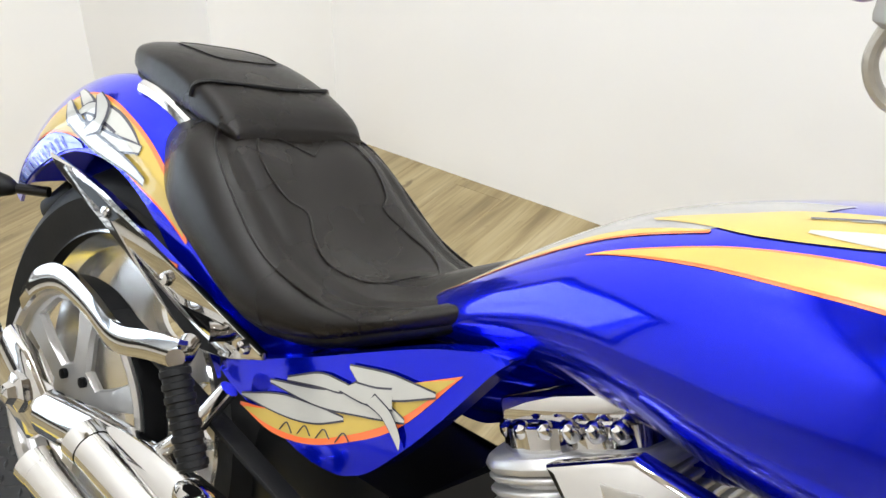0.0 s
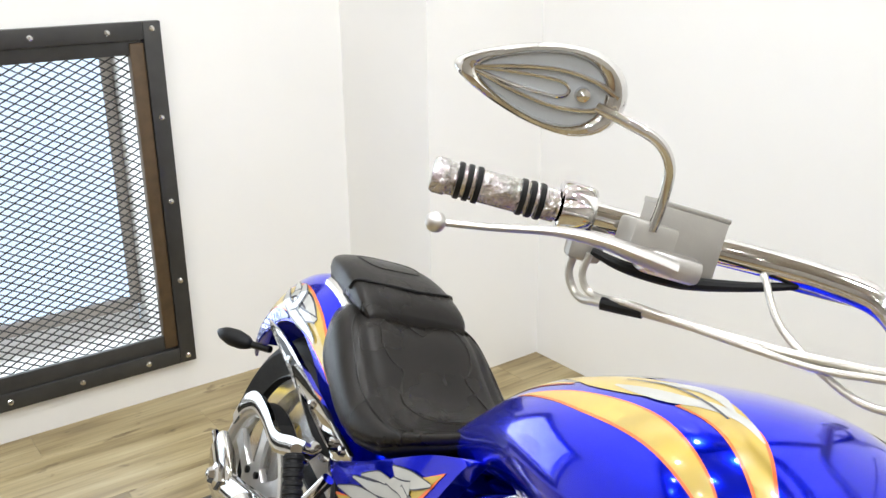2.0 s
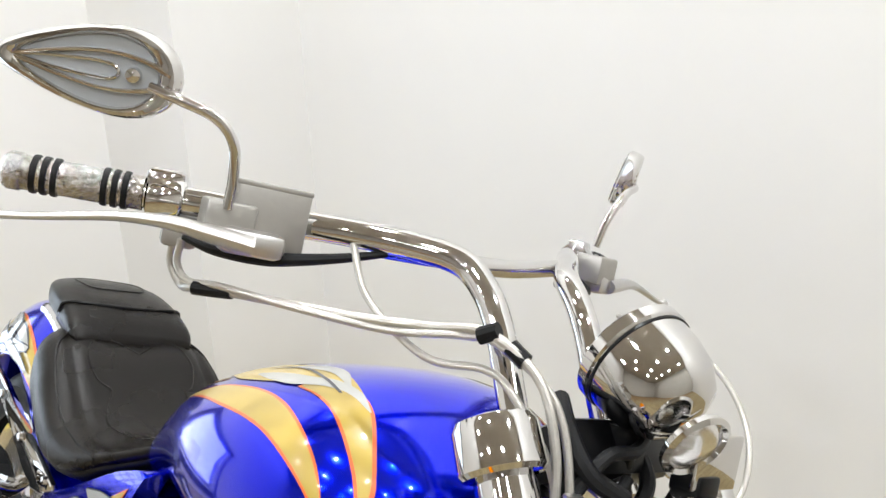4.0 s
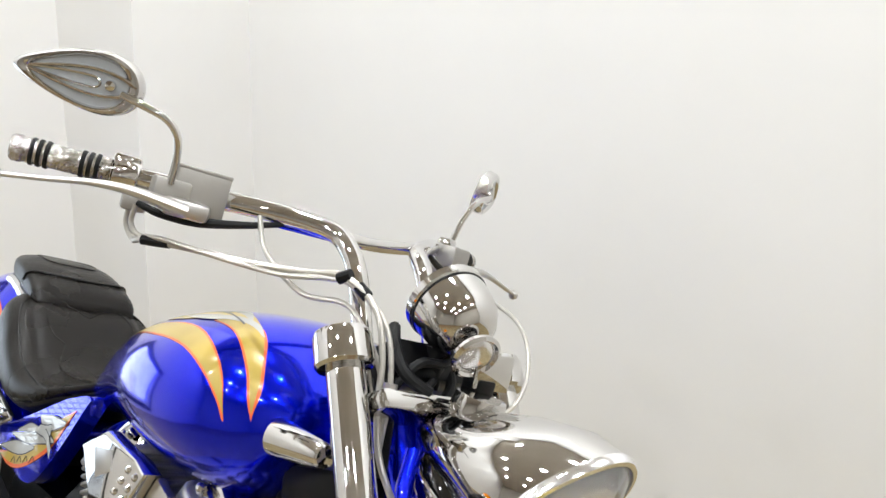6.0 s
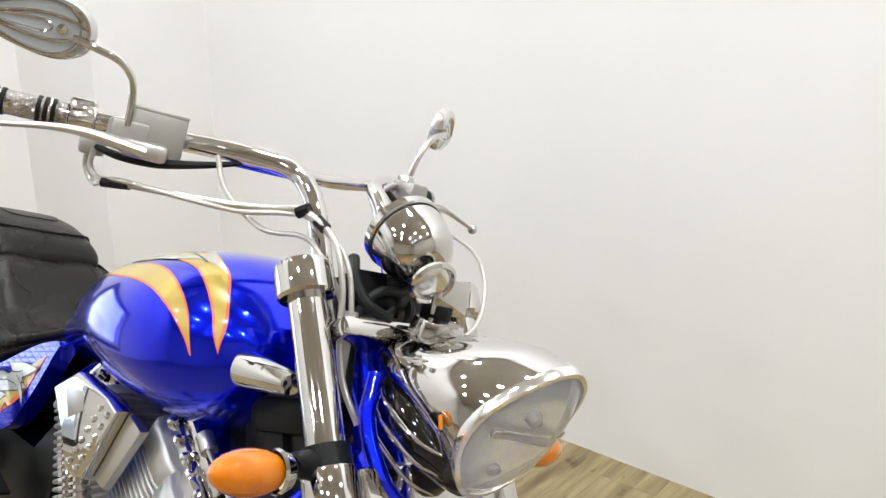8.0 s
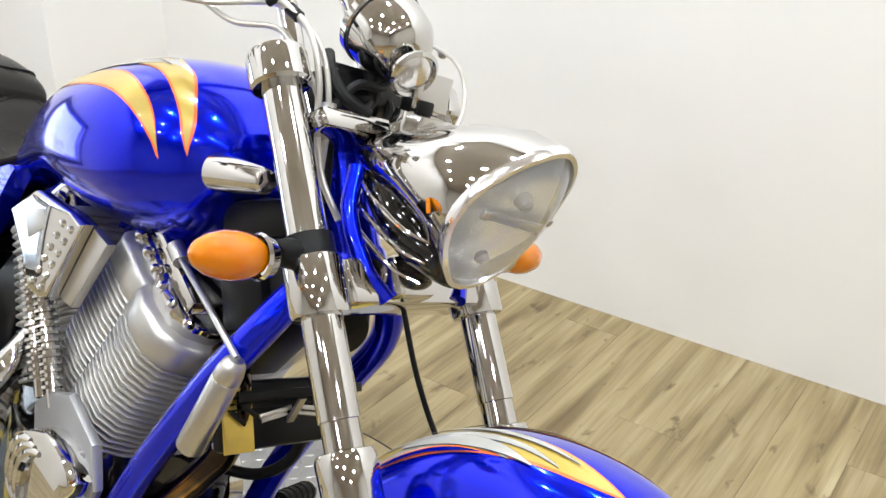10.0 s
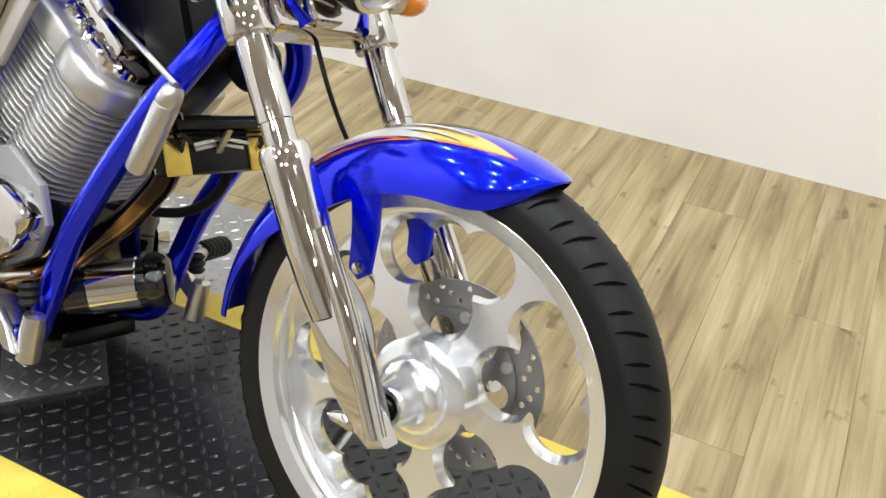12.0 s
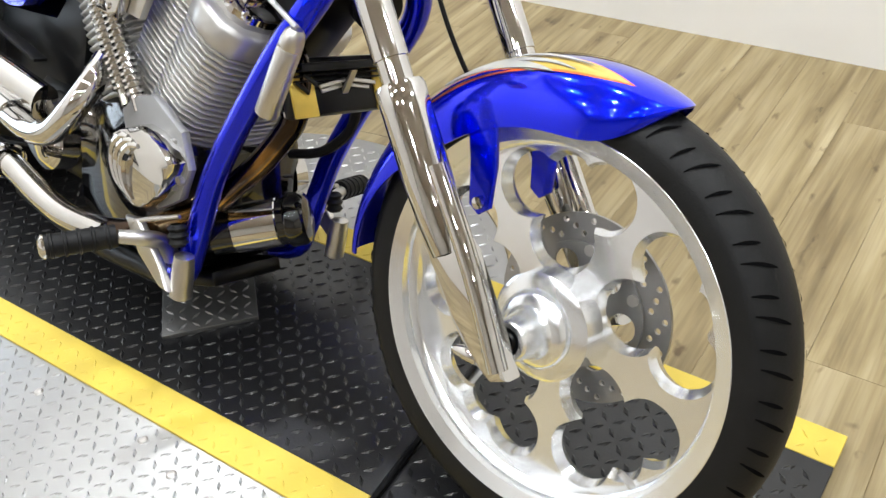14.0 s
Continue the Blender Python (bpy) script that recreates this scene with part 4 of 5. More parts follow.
AX = Vector((-0.640, 0, 1.0)).normalized()
for s in (-1, 1):
    y = 0.130 * s
    fork = part("fork_leg", tube([(fork_x(.60), y, .60), (fork_x(1.0), y, 1.0)], 0.0205, 32, 1), CHROME, bike, "chrome front fork leg")
    part("fork_cover", lathe([(0.020, 0.085), (0.0215, 0.085), (0.0225, 0.08), (0.0225, -0.300), (0.020, -0.301)], (fork_x(.92), y, .92), AX, 32), CHROME, fork)
    part("fork_cap", lathe([(0, .024), (.026, .024), (.032, .022), (.035, .015), (.035, -.017), (.032, -.021), (.020, -.022)], (fork_x(.995), y, .995), AX, 36), CHROME, fork)
    slider = part("fork_slider", lathe([(0.020, 0.005), (0.030, 0.003), (0.0325, -0.004), (0.0315, -0.03), (0.031, -0.12), (0.028, -0.17), (0.023, -0.21)], (fork_x(.638), y, .638), AX, 36), CHROME, fork)
    part("fork_blade", plate([(fork_x(.48) - .030, .478), (fork_x(.48) + .010, .502), (fork_x(.46) + .034, .475), (fork_x(.39) + .040, .380), (.052, .342), (.028, .330), (.000, .344), (fork_x(.39) - .020, .384)], y - 0.016, y + 0.016, 0.006), CHROME, slider)
    part("fork_rod", tube([(fork_x(.56) + 0.034, y - 0.012, .565), (fork_x(.45) + 0.040, y - 0.014, .455), (fork_x(.36) + 0.040, y - 0.014, .350)], 0.013, 16, 3), CHROME, slider)
    part("pinch_point", lathe([(0, 0.028), (0.006, 0.02), (0.011, 0.0), (0.011, -0.012)], (-0.012, y - 0.008, 0.350), (-0.9, -0.2, 0.0), 16), CHROME, slider)
    part("clamp_ring", lathe([(0.020, 0.032), (0.031, 0.031), (0.0325, 0.027), (0.0325, -0.027), (0.031, -0.031), (0.020, -0.032)], (fork_x(.784), y, .784), AX, 36), CHROME, fork)
    # turn signal on a black stalk
    sx, sy, sz = (-.285, -.243, .812) if s < 0 else (-.283, .222, .834)
    part("turn_signal", lathe([(0, .041), (.006, .0395), (.013, .034), (.0195, .023), (.0238, .008), (.0248, -.006), (.0235, -.020), (.020, -.032), (.0165, -.038)], (sx, sy, sz), (0, s, 0), 36), AMBER, bike, "amber front turn signal lens")
    part("signal_cup", lathe([(.0225, -.034), (.0245, -.038), (.020, -.050), (.010, -.056), (0, -.057)], (sx, sy, sz), (0, s, 0), 28), CHROME, fork)
    part("signal_stalk", tube([(fork_x(sz) - .002, y, sz + .003), (sx - .010, y + s * .05, sz + .003), (sx - .006, sy - s * .055, sz + .002)], [0.020, 0.013, 0.016], 14, 4), PLASTIC, fork)
    part("signal_collar", lathe([(0.020, 0.024), (0.0275, 0.023), (0.0285, -0.023), (0.020, -0.024)], (fork_x(sz), y, sz), AX, 28), PLASTIC, fork)
    # handlebar half
    bx_, by_, bz_ = (-.021, -.005, -.013) if s < 0 else (-.036, .025, .006)
    inner = lambda p: (lambda w: (p[0] - bx_ * w, p[1] - by_ * w, p[2] - bz_ * w))(min(1.0, max(0.0, (.19 - abs(p[1])) / .12)))
    bar = part("handlebar", tube([inner(q) for q in [(-.425, .060 * s, .945), (-.465, .060 * s, 1.0), (-.490, .060 * s, 1.042), (-.510, .061 * s, 1.075), (-.533, .064 * s, 1.102), (-.562, .073 * s, 1.122), (-.592, .105 * s, 1.131), (-.622, .142 * s, 1.135), (-.656, .182 * s, 1.137), (-.696, .236 * s, 1.138), (-.738, .297 * s, 1.136), (-.790, .398 * s, 1.133)]], .0135, 20, 8), CHROME, bike, "chrome handlebar")
    part("bar_riser", lathe([(0.02, 0.03), (0.027, 0.03), (0.029, 0.02), (0.029, -0.02), (0.02, -0.03)], (-.430, .060 * s, .955), (-.5, 0, 1), 24), CHROME, bar)
    g0, g1 = Vector((-.792, .401 * s, 1.133)), Vector((-.738, .297 * s, 1.136))
    gd = (g1 - g0).normalized()
    gl = (g1 - g0).length
    grip = part("grip", lathe([(0, -0.004), (0.015, -0.004), (0.0175, 0.0), (0.0175, 0.010), (0.0160, 0.012), (0.0160, gl)], g0, gd, 28), ENGRAVED, bar, "engraved chrome grip with black rubber rings")
    for d in (0.022, 0.031, 0.040, gl - 0.034, gl - 0.025, gl - 0.016):
        part("grip_ring", lathe([(0.0155, -0.0030), (0.0176, -0.0026), (0.0180, 0.0), (0.0176, 0.0026), (0.0155, 0.0030)], g0 + gd * d, gd, 24), RUBBER, grip)
    part("switch_housing", lathe([(0.014, 0.0), (0.020, 0.002), (0.022, 0.006), (0.022, 0.030), (0.020, 0.034), (0.014, 0.035)], g1 + gd * 0.002, gd, 28), CHROME, bar)
    part("switch", block((0.018, 0.006, 0.010), g1 + gd * 0.018 + Vector((0.019, -0.010 * s, 0.004)), 0.002, Matrix.Rotation(radians(-62 * s), 4, "Z")), PLASTIC, bar)
    part("throttle_body", block((0.036, 0.026, 0.024), g1 + gd * 0.018 + Vector((0.0, 0, 0.014)), 0.006, Matrix.Rotation(radians(-62 * s), 4, "Z")), CHROME, bar)
    part("switch_block", block((0.034, 0.028, 0.030), (-.722, .262 * s, 1.108), 0.006, Matrix.Rotation(radians(-62 * s), 4, "Z")), CASTM, bar)
    lev = part("lever", tube([(-.694, .440 * s, 1.098), (-.682, .40 * s, 1.105), (-.668, .345 * s, 1.116), (-.653, .305 * s, 1.119), (-.642, .270 * s, 1.116), (-.632, .235 * s, 1.112)], [.0045, .0050, .0065, .009, .012, .014], 14, 6, 0.7), SATIN, bar, "brushed aluminium lever with a ball end")
    bm = bmesh.new()
    bmesh.ops.create_uvsphere(bm, u_segments=20, v_segments=14, radius=0.0090, matrix=Matrix.Translation((-.696, .444 * s, 1.097)))
    part("ball_end", bm, SATIN, lev)
    part("lever_perch", block((0.060, 0.030, 0.024), (-.640, .232 * s, 1.114), 0.008, Matrix.Rotation(radians(-70 * s), 4, "Z")), SATIN, bar)
    res = part("master_cylinder" if s < 0 else "clutch_perch", block((0.070, 0.042, 0.058) if s < 0 else (0.05, 0.035, 0.035), (-.656, .213 * s, 1.138) if s < 0 else (-.64, .22 * s, 1.130), 0.004, Matrix.Rotation(radians(-74 * s), 4, "Z")), CASTM, bar, "satin aluminium brake fluid reservoir" if s < 0 else "")
    if s < 0:
        part("reservoir_lid", block((0.070, 0.042, 0.005), (-.656, .213 * s, 1.1665), 0.0012, Matrix.Rotation(radians(-74 * s), 4, "Z")), CASTM, res)
        part("reservoir_step", block((0.046, 0.034, 0.034), (-.658, .250 * s, 1.130), 0.004, Matrix.Rotation(radians(-76 * s), 4, "Z")), CASTM, res)
    part("switch_wiring", tube([(-.705, .265 * s, 1.105), (-.675, .245 * s, 1.100), (-.640, .210 * s, 1.102), (-.612, .160 * s, 1.114), (-.590, .118 * s, 1.128)], [0.004, 0.006, 0.007, 0.005, 0.0035], 10, 5), RUBBER, bar)
    # mirror: teardrop shell on a curved stem
    mir = part("mirror", tube([(-.645, .258 * s, 1.140), (-.640, .261 * s, 1.170), (-.635, .270 * s, 1.197), (-.638, .288 * s, 1.214), (-.652, .315 * s, 1.222), (-.672, .336 * s, 1.228)], .0050, 14, 8), CHROME, bar, "chrome teardrop mirror on a curved stem")
    tip = Vector((-.740, -.444, 1.231)) if s < 0 else Vector((-.766, .430, 1.233))
    root = Vector((-.667, .311 * s, 1.238))
    ax1 = (tip - root).normalized()
    up = Vector((0.18, 0.10 * s, 1.0))
    up = (up - ax1 * up.dot(ax1)).normalized()
    nn = ax1.cross(up)
    if nn.x < 0:
        nn = -nn
    L = (tip - root).length

    def tear(grow, depth, n=40):
        out = []
        for k in range(n):
            a = 2 * math.pi * k / n
            c = math.cos(a)
            t = 0.5 + 0.5 * c
            w = 0.041 * math.sin(a) * (1 - 0.62 * t) * 1.25
            out.append(root + ax1 * (L * (0.5 + 0.5 * c) + grow * c) + up * (w * (1 + grow * 12)) + nn * depth)
        return out
    shellm = loft([tear(-0.020, 0.006), tear(-0.017, 0.010), tear(-0.012, 0.0125), tear(-0.006, 0.012), tear(-0.001, 0.007), tear(0.001, 0.0), tear(0.0, -0.006), tear(-0.004, -0.008)])
    part("mirror_shell", shellm, CHROME, mir, sharp=40)
    part("mirror_glass", loft([tear(-0.005, -0.0085), tear(-0.0052, -0.0095)]), MIRRORG, mir)
    base = root + nn * 0.008
    for side_ in (1, -1):
        part("mirror_rib", tube([base + ax1 * L * 0.06 + up * 0.004 * side_, base + ax1 * L * 0.22 + up * 0.013 * side_, base + ax1 * L * 0.42 + up * 0.0155 * side_, base + ax1 * L * 0.66 + up * 0.010 * side_, base + ax1 * L * 0.90 + up * 0.001 * side_], [0.005, 0.0035, 0.003, 0.003, 0.002], 10, 6, 0.8), CHROME, mir)
    part("mirror_rib", tube([base + ax1 * L * q + up * w_ for q, w_ in ((0.90, 0.001), (0.62, 0.0055), (0.40, 0.0065), (0.34, 0.0), (0.40, -0.0065), (0.62, -0.0055), (0.90, -0.001))], 0.0018, 8, 6), CHROME, mir)
    part("mirror_panel", loft([tear(-0.0195, 0.0062), tear(-0.0195, 0.0075)]), material("grey_mirror_back", (0.40, 0.42, 0.44), 0.4, 0.3, vary=0.08), mir, "grey recessed mirror back")
    bar.location = (bx_, by_, bz_)
    if s > 0:
        mir.location = (.012, -.055, .018)
    part("mirror_clamp", lathe([(0, 0.010), (0.006, 0.008), (0.008, -0.004)], root + ax1 * L * 0.26 + nn * 0.006, nn, 16), CHROME, mir)

part("crossbar", tube([(-.630, -.128, 1.118), (-.612, -.04, 1.119), (-.607, .03, 1.121), (-.612, .108, 1.131)], .0095, 16, 6), CHROME, bike)
clampp = part("lower_triple_clamp", block((.058, .215, .052), (fork_x(.786), 0, .786), .008, Matrix.Rotation(radians(-32.6), 4, "Y")), CHROME, bike, "chrome lower fork clamp")
part("clamp_block", block((.050, .062, .050), (fork_x(.79) + .022, -.024, .800), .010, Matrix.Rotation(radians(-32.6), 4, "Y")), CHROME, clampp)
part("upper_triple_clamp", block((.065, .21, .026), (fork_x(.945), 0, .945), .008, Matrix.Rotation(radians(-31), 4, "Y")), CHROME, bike)
part("steering_neck", lathe([(0.028, 0.082), (0.033, 0.078), (0.033, 0.062), (0.029, 0.056), (0.029, -0.056), (0.033, -0.062), (0.033, -0.078), (0.028, -0.082)], (-.388, 0, .855), AX, 32), BLUE, bike, "blue frame steering neck")
part("backbone", tube([(-.40, 0, .90), (-.55, 0, .83), (-.80, 0, .74), (-1.0, 0, .70), (-1.3, 0, .62)], 0.032, 16), BLUE, bike)

EYE_HALF = [(-.129, .0, 1.002), (-.133, .018, .998), (-.142, .040, .986), (-.156, .059, .968), (-.174, .073, .944), (-.190, .078, .915), (-.202, .070, .886), (-.212, .050, .858), (-.221, .024, .839), (-.224, .0, .834)]


def eye_loop(shrink=0.0, push=0.0, back=0.0):
    """The lens outline, symmetric; shrink draws it to its middle, push moves it out along its face, back moves it level."""
    half = curve_points(EYE_HALF, 4)
    loop = [(p.x, -p.y, p.z) for p in half] + [(p.x, p.y, p.z) for p in half[-2:0:-1]]
    c = Vector((-.165, 0, .920))
    out = []
    for p in loop:
        q = Vector(p)
        q = q.lerp(c, shrink) + Vector((0.82, 0, -0.57)) * push
        out.append((q.x - back, q.y, q.z))
    return out


def shell_loop(x_top, x_low, zt, zb, hw):
    """A loop like the lens outline, fitted into a lower and narrower box further back."""
    out = []
    for x, y, z in eye_loop():
        f = (z - .835) / (.996 - .835)
        out.append((x_low + (x_top - x_low) * f, y / .078 * hw, zb + (zt - zb) * f))
    return out


hl = part("headlight", loft([shell_loop(-.403, -.400, .946, .936, .012), shell_loop(-.392, -.388, .958, .926, .032), shell_loop(-.360, -.360, .976, .912, .055), shell_loop(-.305, -.318, .990, .896, .074), shell_loop(-.24, -.28, 1.003, .876, .085), shell_loop(-.175, -.25, 1.007, .855, .087), eye_loop(-0.012, 0, 0.002)], caps=True), CHROME, bike, "chrome teardrop headlight shell", sharp=60)
hl.location = (.024, .003, -.018)
part("headlight_rim", loft([eye_loop(-0.02, -0.002), eye_loop(-0.030, 0.003), eye_loop(-0.015, 0.009), eye_loop(0.05, 0.009), eye_loop(0.07, 0.003), eye_loop(0.05, -0.003)], around=True), POLISHED, hl)
part("headlight_reflector", loft([eye_loop(0.03, 0.001), eye_loop(0.14, -0.016), eye_loop(0.35, -0.034), eye_loop(0.65, -0.048), eye_loop(0.96, -0.052)], caps=False), REFLECT, hl)
lens = part("headlight_lens", loft([eye_loop(0.04, 0.003), eye_loop(0.15, 0.010), eye_loop(0.4, 0.019), eye_loop(0.7, 0.025), eye_loop(0.95, 0.027)]), FROST, hl, "clear headlight lens")
lens.visible_shadow = False
for hz, hx in ((.945, -.165), (.885, -.205)):
    part("headlight_bulb", lathe([(0, 0.016), (0.007, 0.013), (0.009, 0.0), (0.009, -0.012)], (hx, -0.01, hz), (0.82, 0, -0.58), 20), SATIN, hl)
part("headlight_bezel", block((0.006, 0.12, 0.010), (-.165, 0, .920), 0.002, Matrix.Rotation(radians(35), 4, "Y")), SATIN, hl)
part("marker_lens", block((0.005, 0.003, 0.016), (-.214, -.0870, .915), 0.0015, Matrix.Rotation(radians(-20), 4, "Y")), AMBER, hl)
part("headlight_bracket", tube([(-.345, -.07, .93), (-.325, -.085, .88), (-.29, -.080, .83), (-.265, -.06, .80)], 0.010, 12), BLUE, hl)
part("headlight_bracket", tube([(-.345, .07, .93), (-.325, .085, .88), (-.29, .080, .83), (-.265, .06, .80)], 0.010, 12), BLUE, hl)
part("headlight_foot", lathe([(0.0, 0.02), (0.03, 0.018), (0.034, 0.0), (0.028, -0.02)], (-.335, 0, .985), (0.1, 0, 1), 32), CHROME, hl)
bucket = part("headlight_bucket", loft([[(x, hw * math.cos(q), z + h * math.sin(q)) for q in (2 * math.pi * n / 28 for n in range(28))] for x, z, h, hw in ((-.365, .925, .016, .030), (-.345, .915, .032, .058), (-.30, .895, .042, .074), (-.255, .872, .044, .072), (-.225, .856, .030, .052))]), GLOSSK, hl, "gloss black headlight underside")
for k in range(3):
    z = .926 - .022 * k
    part("bucket_rib", tube([(-.362, -.040, z), (-.335, -.068, z - .010), (-.292, -.080, z - .026), (-.250, -.076, z - .044), (-.226, -.058, z - .052)], [.0015, .0026, .0032, .0026, .0015], 10, 5), CHROME, bucket)
SPC, SPA = Vector((-.399, 0, 1.074)), Vector((-.89, 0, .45))
sp = part("speedometer", lathe([(0.0, -0.068), (0.018, -0.066), (0.034, -0.058), (0.045, -0.042), (0.0495, -0.02), (0.051, 0.0), (0.053, 0.002), (0.053, 0.012), (0.048, 0.016), (0.044, 0.015)], SPC, SPA, 56), CHROME, bike, "chrome bullet speedometer")
part("dial", lathe([(0.0445, 0.0152), (0.042, 0.010), (0, 0.009)], SPC, SPA, 40), DIALK, sp, "black dial")
part("speedometer_band", lathe([(0.0505, -0.004), (0.0518, -0.0035), (0.0518, -0.001), (0.0505, -0.0005)], SPC, SPA, 56, closed=True), BLACK, sp)
part("speedometer_eye", lathe([(0.024, 0.0), (0.030, 0.003), (0.031, 0.008), (0.027, 0.011), (0.024, 0.008)], SPC - SPA * 0.080 + Vector((0, -.010, -.008)), (0.88, -0.10, -0.46), 36, closed=True), CHROME, sp)
part("speedometer_lens", lathe([(0, 0.014), (0.016, 0.012), (0.0245, 0.006)], SPC - SPA * 0.080 + Vector((0, -.010, -.008)), (0.88, -0.10, -0.46), 32), REFLECT, sp)
part("speedometer_stalk", tube([(-.40, 0, 1.02), (-.40, 0, .97)], 0.016, 14, 1), BLACK, sp)
part("bar_clamp_block", block((.075, .13, .05), (-.425, .0, .985), .01, Matrix.Rotation(radians(-30), 4, "Y")), BLACK, bike, "black handlebar clamp")
part("wiring_loom", tube([(-.44, -.04, 1.03), (-.40, -.065, 1.01), (-.375, -.06, .985), (-.36, -.03, .97)], 0.008, 10), RUBBER, bike)
part("wiring_loom", tube([(-.41, .05, 1.03), (-.38, .0, 1.005), (-.375, -.045, 1.0), (-.385, -.07, .96)], 0.006, 10), RUBBER, bike)
part("license_bracket", block((.004, .06, .045), (-.325, .03, 1.012), .002), CHROME, bike)
part("small_bracket", block((.03, .03, .02), (-.335, .02, .992), .004), BLACK, bike)

# cables and hoses
def hose(name, pts, r, mat, label=""):
    return part(name, tube([(x - .014, y, z - .011) for x, y, z in pts], r, 10, 7), mat, bike, label)


hose("brake_line", [(-.738, -.268, 1.100), (-.743, -.264, 1.074), (-.728, -.256, 1.056), (-.690, -.262, 1.060), (-.657, -.243, 1.064), (-.56, -.175, 1.070), (-.50, -.135, 1.078), (-.445, -.119, 1.086), (-.40, -.098, 1.060), (-.375, -.09, 1.01), (-.362, -.087, .95), (-.345, -.080, .90), (-.315, -.070, .86)], 0.0042, LINE, "pale braided brake line")
hose("throttle_cable", [(-.712, -.272, 1.100), (-.716, -.270, 1.078), (-.702, -.262, 1.064), (-.660, -.250, 1.068), (-.60, -.21, 1.066), (-.53, -.155, 1.066), (-.47, -.125, 1.078), (-.435, -.112, 1.078), (-.39, -.085, 1.045), (-.365, -.075, .98), (-.36, -.07, .90)], 0.0036, LINE, "pale throttle cable")
hose("clutch_cable", [(-.615, -.150, 1.128), (-.575, -.15, 1.085), (-.50, -.135, 1.052), (-.45, -.11, 1.055), (-.42, -.10, 1.04), (-.385, -.078, .99), (-.375, -.06, .92)], 0.0036, LINE)
hose("left_cable", [(-.60, .23, 1.10), (-.52, .20, 1.10), (-.42, .17, 1.08), (-.35, .13, 1.04), (-.325, .10, .99), (-.335, .06, .95)], 0.0030, LINE)
hose("wiring_loom", [(-.41, -.05, 1.0), (-.385, -.055, .97), (-.38, -.05, .92), (-.37, -.05, .87)], 0.009, RUBBER)
hose("wiring_loom", [(-.40, .03, 1.02), (-.365, .02, .99), (-.355, .0, .965)], 0.007, RUBBER)
hose("wiring_loom", [(-.355, -.02, .995), (-.35, -.045, .97), (-.37, -.06, .94)], 0.005, RUBBER)
hose("oil_hose", [(-.425, .06, .565), (-.440, .06, .510), (-.470, .06, .475), (-.515, .06, .447), (-.580, .06, .427)], 0.0085, RUBBER, "thick black rubber oil hose")
hose("front_brake_hose", [(-.27, .02, .77), (-.235, .03, .70), (-.20, .045, .64), (-.165, .06, .60)], 0.0035, BLACK)
for p, d in (((-.445, -.119, 1.086), (0.5, 0.2, 0.3)), ((-.422, -.105, 1.075), (0.5, 0.2, -0.3))):
    part("cable_clip", lathe([(0.0, -0.009), (0.0075, -0.009), (0.0075, 0.009), (0, 0.009)], (p[0] - .014, p[1], p[2] - .011), d, 10), PLASTIC, bike)
part("hose_sleeve", tube([(-.702, -.262, 1.049), (-.686, -.252, 1.051), (-.669, -.241, 1.0535)], 0.0065, 10), RUBBER, bike)
part("hose_nut", lathe([(0.0, -0.012), (0.008, -0.012), (0.008, 0.012), (0.0, 0.012)], (-.364, -.087, .962), (-0.1, 0, 1), 8), SATIN, bike)
part("horn_cover", lathe([(0, 0.0), (0.021, 0.001), (0.025, 0.005), (0.0245, 0.012), (0.0155, 0.096), (0.013, 0.101), (0.0, 0.102)], (-.515, -.110, .8615), (0.93, 0.0, 0.08), 24), CHROME, bike, "faceted chrome horn cover")
part("black_airbox", block((.13, .09, .05), (-.475, -.03, .815), .012, Matrix.Rotation(radians(-15), 4, "Y")), PLASTIC, bike)
# Black fills added to darken the gap between tank and front cylinder.
part("gap_dark_plate", plate([(-.76, .70), (-.72, .80), (-.50, .84), (-.41, .80), (-.40, .72), (-.50, .60), (-.60, .58)], -.045, .045, .01), BLACK, bike)
part("gap_dark_block", block((.09, .12, .14), (-.50, 0, .735), .015, Matrix.Rotation(radians(-25), 4, "Y")), PLASTIC, bike)
# ---- engine, frame and exhaust ----
FIN_HALF = [(-.112, .0), (-.112, -.080), (-.106, -.106), (-.088, -.119), (-.030, -.121), (-.010, -.116), (-.002, -.128), (.030, -.134), (.070, -.130), (.096, -.112), (.110, -.082), (.116, -.04), (.117, .0)]


def fin_loop(h, k=1.0, flip=1, wide=1.0):
    """The plan of the cylinder: a rounded box with a step in its side."""
    half = [(flip * p * k * wide, y * k, h) for p, y in FIN_HALF]
    return half + [(p, -y, z) for p, y, z in half[-2:0:-1]]


